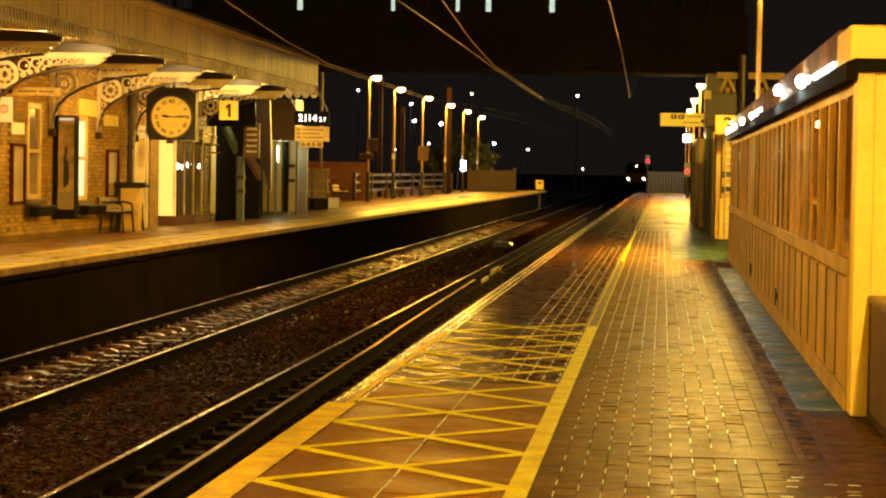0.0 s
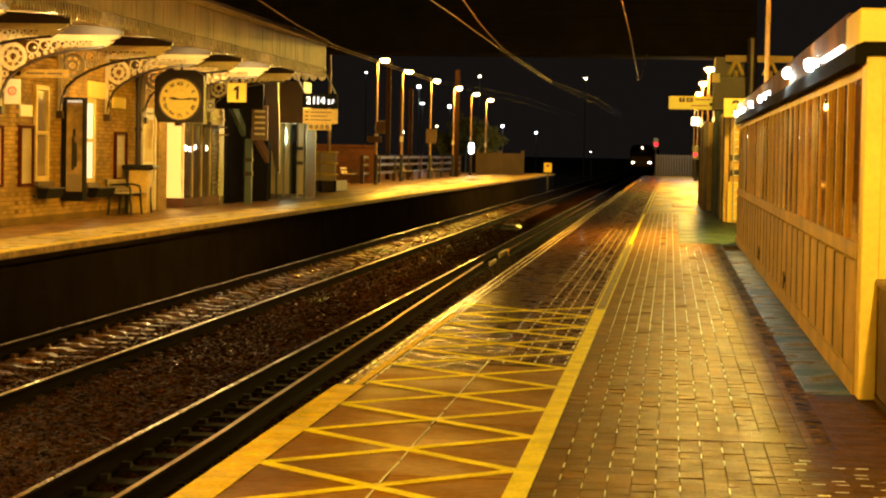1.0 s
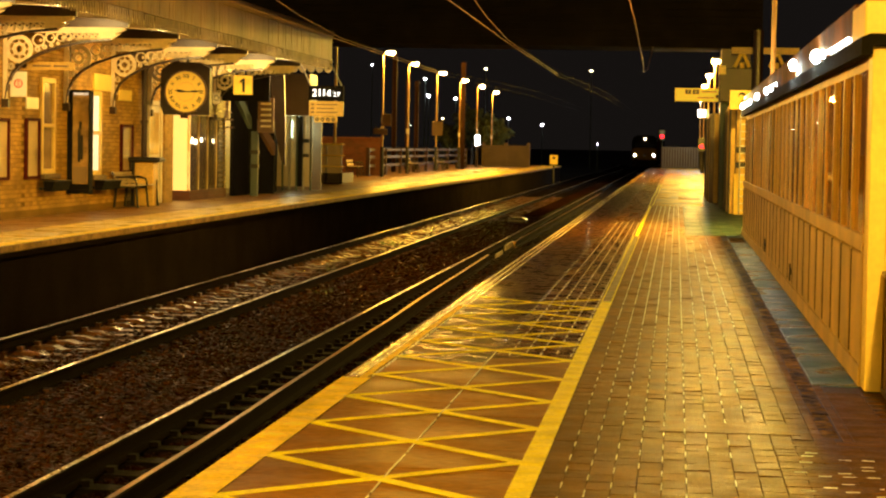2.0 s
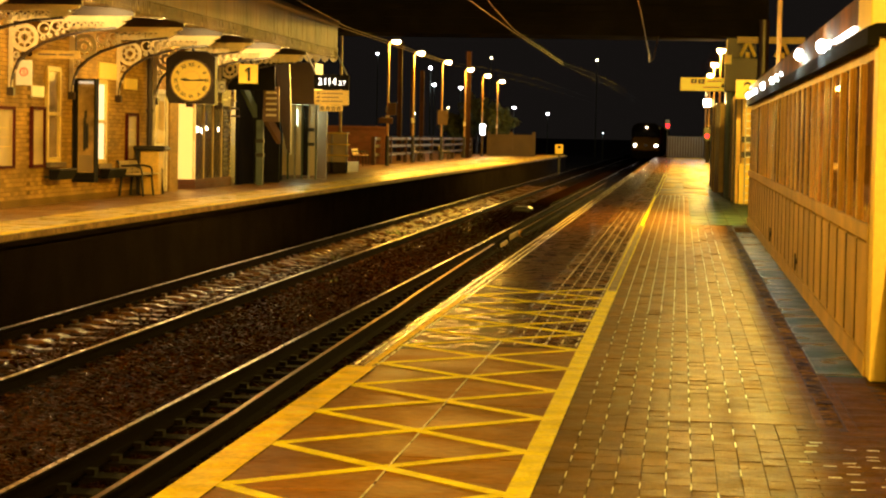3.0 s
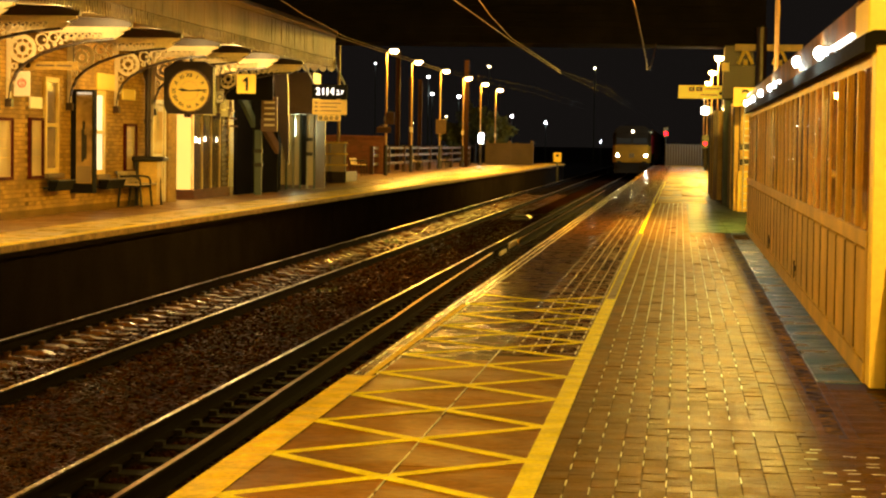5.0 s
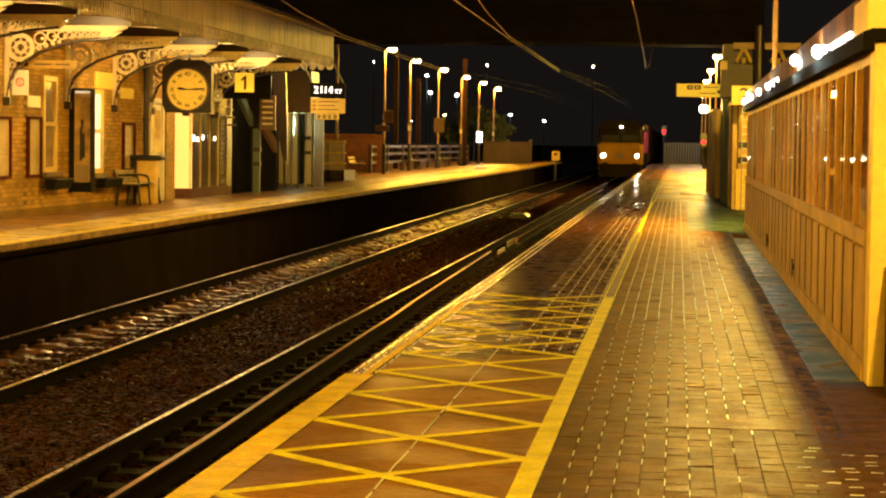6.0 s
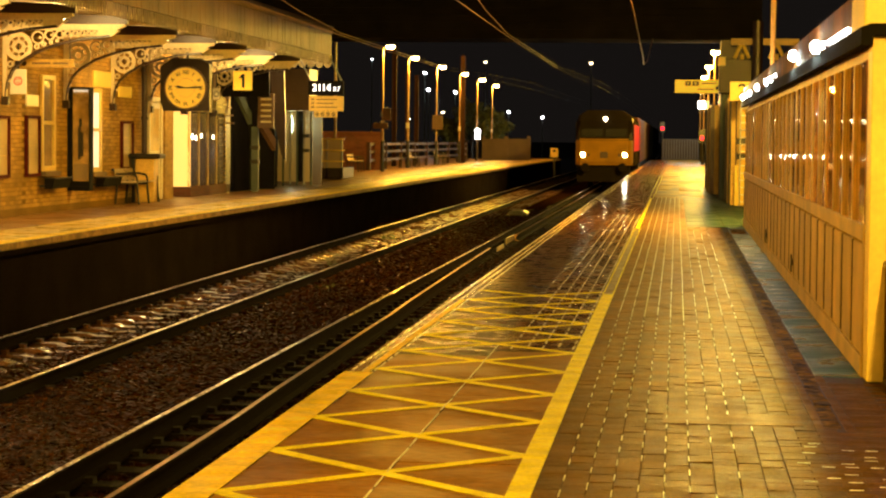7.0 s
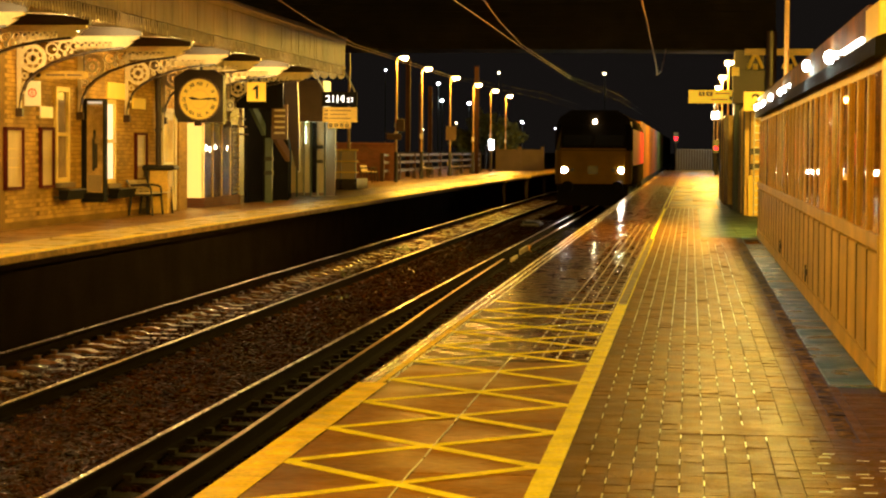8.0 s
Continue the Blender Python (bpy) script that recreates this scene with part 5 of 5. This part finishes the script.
for r in range(-20, 250):
    y = 5.0 + 0.6 * r + 0.3
    o = new("slab", slab if y < 13.5 else wet_slab)
    o.parent = plat
    o.location = (-1.44, y, random.uniform(-0.0008, 0.0008))
    o.rotation_euler = (radians(random.uniform(-0.28, 0.28)), radians(random.uniform(-0.2, 0.2)), 0)
    if y < 13.5:
        o = new("slab", side_slab)
        o.parent, o.location = plat, (-0.89, y + 0.3, random.uniform(-0.0008, 0.0008))
near, rest, strip = [], [], []
cols = [-1.10 + 0.1 * k for k in range(5)] + [-0.58] + [-0.48 + 0.1 * k for k in range(13)]
for k, x in enumerate(cols):
    for r in range(-60, 760):
        y = 4.6 + 0.2 * r + (0.1 if k % 2 else 0.0)
        if (k >= 16 and y < 10.2) or (k < 5 and y < 13.9) or (k == 18 and y > 10.2) or (x > 0.2 and 34.2 < y < 51.9) or (k >= 6 and y > 52.0):
            continue
        (strip if k < 5 else near if k >= 6 and 7.3 < y < 11.8 else rest).append((x, y))
paver = block_mesh("paver", 0.098, 0.1985, 0.035, M_PAVER, 0.002)
for x, y in near:
    o = new("paver", paver)
    o.parent = plat
    o.location = (x, y, random.uniform(-0.001, 0.0008))
    o.rotation_euler = (radians(random.uniform(-0.7, 0.7)), radians(random.uniform(-0.9, 0.9)), 0)
joined_blocks("pavers", [(x, y, random.uniform(-0.001, 0.0008)) for x, y in rest], 0.097, 0.1985, 0.035, M_PAVER, plat, 0.002)
joined_blocks("pavers", [(x, y, random.uniform(-0.001, 0.0008)) for x, y in strip], 0.097, 0.1985, 0.035, M_STRIP, plat, 0.002)
dash = []
for x in (-1.865, -1.80, -1.735):
    for r in range(240):
        dash.append((x, 11.3 + 0.3 * r + random.uniform(-0.03, 0.03), 0.0035))
joined_blocks("joint_sand", dash, 0.009, 0.2, 0.006, M_SAND_GLINT, plat, 0.001)
cross = block_mesh("paver", 0.197, 0.0965, 0.035, M_PAVER, 0.0025)
half = block_mesh("paver", 0.097, 0.0965, 0.035, M_PAVER, 0.0025)
for r in range(40):
    for x, m in (((0.51, half), (0.66, cross), (0.81, half)) if r % 2 else ((0.56, cross), (0.76, cross))):
        o = new("paver", m)
        o.parent = plat
        o.location = (x + 0.01, 6.2 + 0.1 * r, random.uniform(-0.001, 0.0008))
        o.rotation_euler = (radians(random.uniform(-0.4, 0.4)), radians(random.uniform(-0.3, 0.3)), 0)
more = []
for r in range(61):
    for k in range(5):
        x, y = 0.96 + 0.2 * k + (0.0 if r % 2 == 0 else 0.1 * (k > 0)), 6.2 + 0.1 * r
        if y < 10.25 or (x < 1.05 and y < 12.5) or x > 1.1:
            more.append((x, y, random.uniform(-0.001, 0.0008)))
joined_blocks("pavers", [(0.6945, 10.3 + 0.2 * r, 0.0) for r in range(120)], 0.044, 0.1985, 0.035, M_PAVER, plat, 0.002)
joined_blocks("pavers", [(0.834, 10.3 + 0.2 * r, 0.0) for r in range(12)], 0.046, 0.1985, 0.035, M_PAVER, plat, 0.002)
joined_blocks("pavers", more, 0.197, 0.0965, 0.035, M_PAVER, plat, 0.0025)
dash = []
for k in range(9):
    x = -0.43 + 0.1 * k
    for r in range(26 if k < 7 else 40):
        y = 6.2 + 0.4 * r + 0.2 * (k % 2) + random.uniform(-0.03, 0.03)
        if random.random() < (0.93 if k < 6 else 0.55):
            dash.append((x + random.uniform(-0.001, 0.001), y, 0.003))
joined_blocks("joint_sand", dash, 0.0058, 0.15, 0.004, M_SAND_GLINT, plat, 0.001)
# Sheen along the farther joints, drawn as thin pale strips.
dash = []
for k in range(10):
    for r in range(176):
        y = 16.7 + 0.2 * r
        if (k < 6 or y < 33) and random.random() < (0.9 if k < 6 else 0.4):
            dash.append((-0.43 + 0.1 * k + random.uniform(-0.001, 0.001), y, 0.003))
joined_blocks("joint_sand", dash, 0.0065, 0.165, 0.004, M_SAND_GLINT, plat, 0.001)
# Glints at the cross joints, drawn as short pale strips.
dash = []
for r in range(36):
    for x in (0.6, 0.74, 0.88):
        if random.random() < 0.38:
            dash.append((x + random.uniform(-0.05, 0.05), 6.25 + 0.1 * r + random.uniform(-0.004, 0.004), 0.003))
joined_blocks("joint_sand", dash, 0.055, 0.004, 0.004, M_SAND_GLINT, plat, 0.001)
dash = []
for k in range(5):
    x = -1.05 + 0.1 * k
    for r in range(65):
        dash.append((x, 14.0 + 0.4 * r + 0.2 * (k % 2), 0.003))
joined_blocks("joint_sand", dash, 0.011, 0.2, 0.004, M_SAND_GLINT, plat, 0.001)
dash = [(-1.1515, 5.5 + 0.6 * r + random.uniform(-0.05, 0.05), 0.003) for r in range(15)]
joined_blocks("joint_sand", dash, 0.008, 0.56, 0.004, M_SAND_GLINT, plat, 0.001)
cop = block_mesh("coping_block", 0.165, 0.444, 0.04, M_COPING, 0.006)
for r in range(-26, 270):
    o = new("coping_block", cop)
    o.parent = plat
    o.location = (-1.815, 5.0 + 0.45 * r, random.uniform(-0.002, 0.001))
    o.rotation_euler = (radians(random.uniform(-0.5, 0.5)), radians(random.uniform(-0.8, 0.4)), 0)
chan = block_mesh("channel_block", 0.09, 0.288, 0.035, M_CHANNEL, 0.006)
edge_slab = block_mesh("edge_slab", 0.262, 0.444, 0.035, M_EDGE_SLAB, 0.006)
for r in range(74):
    o = new("channel_block", chan)
    o.parent, o.location = plat, (0.763 + random.uniform(-0.006, 0.006), 10.45 + 0.3 * r, random.uniform(-0.0035, 0.001))
for r in range(5, 54):
    o = new("edge_slab", edge_slab)
    o.parent, o.location = plat, (0.946, 10.55 + 0.45 * r, 0.001)
wide_slab = block_mesh("edge_slab", 0.297, 0.594, 0.035, M_GREY_SLAB, 0.006)
for r in range(50):
    for x in ((0.32, 0.62, 0.92, 1.22) if r < 29 else (0.845,)):
        o = new("edge_slab", wide_slab)
        o.parent, o.location = plat, (x, 34.55 + 0.6 * r, random.uniform(-0.001, 0.001))
        o.rotation_euler = (radians(random.uniform(-0.25, 0.25)), radians(random.uniform(-0.3, 0.3)), 0)
beyond_lobby = [(0.98 + 0.6 * k, 65.9 + 0.9 * r, random.uniform(-0.001, 0.0008)) for k in range(3) for r in range(101)]
far_slabs = [(-0.228 + 0.606 * k, 52.35 + 0.9 * r + 0.45 * k, random.uniform(-0.004, -0.0025)) for k in range(2) for r in range(116)]
joined_blocks("slabs", far_slabs, 0.603, 0.897, 0.035, M_FAR_WET, plat, 0.003)
joined_blocks("slabs", beyond_lobby, 0.597, 0.897, 0.035, M_FAR_WET, plat, 0.003)
bm = B()
box(bm, -0.05, 0.62, 10.33, 10.72, 0.0012, 0.0028)
solid("cover_strip", bm, M_PAVER, "tan cover strip let into the wet paving", "cover", kind="structure")
# far platform slabs: rows beside the edge
fslab = block_mesh("slab", 0.594, 0.744, 0.03, M_FAR_PAVE, 0.006)
eslab = block_mesh("slab", 0.594, 0.728, 0.03, M_FAR_EDGE, 0.008)
beyond = {M_FAR_PAVE: [], M_FAR_EDGE: []}
for r in range(177):
    for k in range(4):
        x, y, z = EDGE_L - 0.33 - 0.6 * k, 24 + 0.75 * r, random.uniform(0, 0.004)
        if r >= 60:
            beyond[M_FAR_EDGE if k < 2 else M_FAR_PAVE].append((x, y, z))
            continue
        o = new("slab", eslab if k < 2 else fslab)
        o.parent, o.location = platf, (x, y, z)
        o.rotation_euler = (radians(random.uniform(-0.3, 0.3)), radians(random.uniform(-0.3, 0.3)), 0)
for m, spots in beyond.items():
    joined_blocks("slabs", spots, 0.594, 0.744, 0.03, m, platf, 0.006)

# brick courses of the station wall
def brick_courses(y0, y1, z0, z1):
    row, z = 0, z0
    while z + 0.065 <= z1:
        y = y0 + (0.1125 if row % 2 else 0.0)
        while y + 0.215 <= y1:
            yield y, z
            y += 0.225
        z += 0.075
        row += 1


bm = B()
box(bm, -0.05, 0.004, 0.0, 0.215, 0.0, 0.065)
brick_mesh = mesh_of("brick", bm, M_BRICK_FACE)
for y, z in brick_courses(34.4, 36.2, 0.1, 3.3):
    o = new("brick", brick_mesh)
    o.parent, o.location = wall_station, (WX + random.uniform(-0.001, 0.001), y, z)
spots = np.array(list(brick_courses(36.2, 47.1, 0.1, 3.3)))
base = np.array([(a, b, c) for a in (-0.05, 0.004) for b in (0.0, 0.215) for c in (0.0, 0.065)])
v = base[None] + np.stack([np.full(len(spots), WX), spots[:, 0], spots[:, 1]], 1)[:, None]
v[..., 0] += np.random.default_rng(11).uniform(-0.001, 0.001, (len(spots), 1))
quads = np.array([(0, 1, 3, 2), (4, 6, 7, 5), (0, 4, 5, 1), (2, 3, 7, 6), (0, 2, 6, 4), (1, 5, 7, 3)])
me = bpy.data.meshes.new("bricks")
me.from_pydata(v.reshape(-1, 3).tolist(), [], (quads[None] + 8 * np.arange(len(spots))[:, None, None]).reshape(-1, 4).tolist())
me.materials.append(M_BRICK_FACE)
o = tagged(new("bricks", me), kind="stuff")
o.parent = wall_station

# ---- small things on the ground ----
M_LITTER = material("pale_litter", (0.2, 0.14, 0.08), 0.4)
for x, y, a in ((-5.2, 36.0, 20), (-4.75, 37.6, 70)):
    bm = B()
    tube(bm, [(-0.12, 0, 0.02), (-0.04, 0.1, 0.05), (0.06, 0.12, 0.03), (0.14, 0.3, 0.02)], 0.025)
    o = solid("cable_scrap", bm, M_LITTER, "pale scrap of cable lying on the ballast", "scrap", loc=(x, y, -1.12))
    o.rotation_euler[2] = radians(a)
bm = B()
box(bm, -0.3, 0.3, -0.6, 0.6, 0.0, 0.16, 0.03)
box(bm, -0.22, 0.22, -0.5, 0.5, 0.16, 0.2, 0.02)
solid("track_box", bm, M_BLACK, "black trackside equipment box between the tracks", "equipment box", loc=(-5.1, 70.0, -1.14))
for x, y, n in ((-6.5, 41.0, 60), (-5.6, 34.5, 40), (-6.9, 52.0, 50)):
    rng = np.random.default_rng(int(y))
    c = rng.normal(size=(n, 3)) * np.array([0.1, 0.14, 0.05]) + np.array([0, 0, 0.06])
    u, v = rng.normal(size=(n, 3)) * 0.02, rng.normal(size=(n, 3)) * 0.03 + np.array([0, 0, 0.03])
    me = bpy.data.meshes.new("weed_tuft")
    me.from_pydata(np.stack([c - u, c + u, c + v], 1).reshape(-1, 3).tolist(), [], np.arange(n * 3).reshape(-1, 3).tolist())
    me.materials.append(M_LEAF)
    tagged(new("weed_tuft", me), "small green weed growing in the ballast", "weed", kind="stuff").location = (x, y, -1.15)
for y in (20.05, 25.75):
    t = thing("drop_bolt", (1.075, y, 0.22), "black iron drop bolt on the shelter panel", "bolt")
    bm = B()
    box(bm, -0.02, 0.0, -0.06, 0.06, 0.0, 0.06, 0.006)
    part("keeper", bm, M_BLACK, t)
    bm = B()
    rod(bm, (-0.012, 0.02, -0.06), (-0.012, 0.02, 0.1), 0.008)
    part("rod", bm, M_BLACK, t)
t = thing("drain_grate", (0.93, 32.6, 0.0), "pale steel drain grate by the shelter corner", "grate")
bm = B()
box(bm, -0.13, 0.13, -0.75, 0.75, 0.0, 0.006)
part("frame", bm, M_DARK, t)
for k in range(9):
    bm = B()
    box(bm, -0.11, 0.11, -0.7 + 0.16 * k, -0.6 + 0.16 * k, 0.006, 0.014)
    part("bar", bm, M_CHANNEL, t)
for k in range(14):
    bm = B()
    box(bm, -0.02, 0.004, 3.12, 3.92, 0.26 + 0.12 * k, 0.3 + 0.12 * k)
    part("louvre", bm, M_FENCE, bpy.data.objects["glazed_bay"], "dull louvre slat" if not k else "")
for k in range(6):
    bm = B()
    box(bm, 0.05, 0.07, 0.3 + 0.6 * k, 0.8 + 0.6 * k, 2.02 + 0.06 * (k % 3), 2.05 + 0.06 * (k % 3))
    part("vent_slat", bm, M_CREAM, bpy.data.objects["glazed_bay"])

# ---- train ----
train = thing("freight_train", (-3.395, 75.4, RAIL), "container train hauled by a yellow-fronted electric locomotive", "train")
bm = B()
prism(bm, [(-1.36, 1.05), (1.36, 1.05), (1.36, 3.05), (1.2, 3.45), (0.8, 3.7), (-0.8, 3.7), (-1.2, 3.45), (-1.36, 3.05)], "y", 0.75, 18.6)
part("body", bm, M_LOCO_GREY, train)
bm = B()
nose = [(-1.36, 0.8), (-1.34, 0.55), (-1.25, 0.2), (-1.12, 0.05), (1.12, 0.05), (1.25, 0.2), (1.34, 0.55), (1.36, 0.8)]
prism(bm, nose, "z", 1.25, 2.28)
prism(bm, [(x * 0.99, y + 0.06) for x, y in nose], "z", 1.12, 1.25)
part("nose", bm, M_LOCO_Y, train, "warning yellow nose")
bm = B()
v = [bm.verts.new(p) for p in ((-1.16, 0.05, 2.28), (1.16, 0.05, 2.28), (1.12, 0.5, 3.2), (-1.12, 0.5, 3.2), (-1.36, 0.8, 2.28), (1.36, 0.8, 2.28), (1.3, 0.8, 3.2), (-1.3, 0.8, 3.2))]
for q in ((0, 1, 2, 3), (1, 5, 6, 2), (4, 0, 3, 7), (3, 2, 6, 7), (0, 4, 5, 1)):
    bm.faces.new([v[i] for i in q])
prism(bm, [(-1.2, 3.2), (1.2, 3.2), (1.08, 3.45), (0.66, 3.64), (-0.66, 3.64), (-1.08, 3.45)], "y", 0.5, 0.8)
part("cab_front", bm, M_LOCO_BLACK, train, "black upper cab front")
for sx in (-0.56, 0.56):
    bm = B()
    v = [bm.verts.new((sx + a * 0.5, 0.045 + (z - 2.3) / 0.9 * 0.5 - 0.02, z)) for a, z in ((-1, 2.45), (1, 2.45), (1, 3.05), (-1, 3.05))]
    bm.faces.new(v)
    part("windscreen", bm, M_GLASS_DARK, train)
bm = B()
box(bm, -1.15, 1.15, 0.02, 0.05, 2.3, 2.36)
part("trim_bar", bm, M_LOCO_Y, train)
bm = B()
box(bm, -0.18, 0.18, 0.02, 0.05, 1.45, 1.75)
part("coupling_plate", bm, M_DARK, train)
bm = B()
box(bm, 1.362, 1.372, 0.85, 18.4, 1.75, 3.05)
part("cab_side", bm, M_LOCO_RED, train, "red cab side panel")
# White block standing in for the highlight on the cab roof corner.
bm = B()
box(bm, 1.2, 1.34, 0.78, 0.98, 3.12, 3.3, 0.01)
part("mirror_window", bm, M_SIGN_W, train)
bm = B()
box(bm, -1.25, 1.25, 0.0, 0.3, 0.35, 1.05)
box(bm, -1.1, 1.1, 0.8, 18, 0.5, 1.05)
part("underframe", bm, M_LOCO_BLACK, train)
for sx in (-0.87, 0.87):
    bm = B()
    rod(bm, (sx, -0.35, 1.02), (sx, 0.05, 1.02), 0.2, sides=16)
    part("buffer", bm, M_LOCO_BLACK, train)
for y in (2.6, 5.6, 13.0, 16.0):
    for sx in (-0.7525, 0.7525):
        bm = B()
        rod(bm, (sx - 0.06, y, 0.5), (sx + 0.06, y, 0.5), 0.5, sides=24)
        part("wheel", bm, M_RUST, train)
for sx in (-0.99, 0.99):
    bm = B()
    rod(bm, (sx, 0.035, 1.6), (sx, 0.055, 1.6), 0.1, sides=16)
    part("headlight", bm, G_HEAD, train, "bright white headlight")
bm = B()
rod(bm, (0.05, 0.44, 3.3), (0.05, 0.5, 3.3), 0.075, sides=16)
part("headlight", bm, G_HEAD_TOP, train, "amber upper headlight")
for sx in (-0.72, 0.72):
    bm = B()
    rod(bm, (sx, 0.02, 1.6), (sx, 0.05, 1.6), 0.07, sides=12)
    part("tail_lamp", bm, M_DARK, train)
for k in range(9):
    y0 = 20.2 + 15.5 * k
    bm = B()
    box(bm, -1.25, 1.25, y0, y0 + 14.6, 0.75, 1.0)
    part("wagon_deck", bm, M_LOCO_BLACK, train)
    for y in (1.5, 3.3, 11.3, 13.1):
        bm = B()
        rod(bm, (-0.8, y0 + y, 0.42), (0.8, y0 + y, 0.42), 0.42, sides=16)
        part("wheelset", bm, M_RUST, train)
    bm = B()
    n = 60
    zz = [(1.22 if (i // 2) % 2 else 1.19) for i in range(n)]
    for side in (-1, 1):
        pa = [bm.verts.new((side * zz[i], y0 + 0.2 + 14.2 * i / (n - 1), 1.0)) for i in range(n)]
        pb = [bm.verts.new((side * zz[i], y0 + 0.2 + 14.2 * i / (n - 1), 3.58)) for i in range(n)]
        for i in range(n - 1):
            bm.faces.new((pa[i], pa[i + 1], pb[i + 1], pb[i]))
    box(bm, -1.19, 1.19, y0 + 0.2, y0 + 14.4, 1.0, 3.58)
    look_of = (M_CONT_O, "orange ribbed container") if k < 3 else (M_CONT_G, "green ribbed container") if k < 5 else (M_LOCO_GREY, "dark ribbed container")
    part("container", bm, look_of[0], train, look_of[1])


def motions():
    walk(train, [(t, pose(-3.395, 75.4 + 25.8 * (8.0 - t), RAIL)) for t in (0.0, 2.0, 4.0, 6.0, 8.0)])


motions()
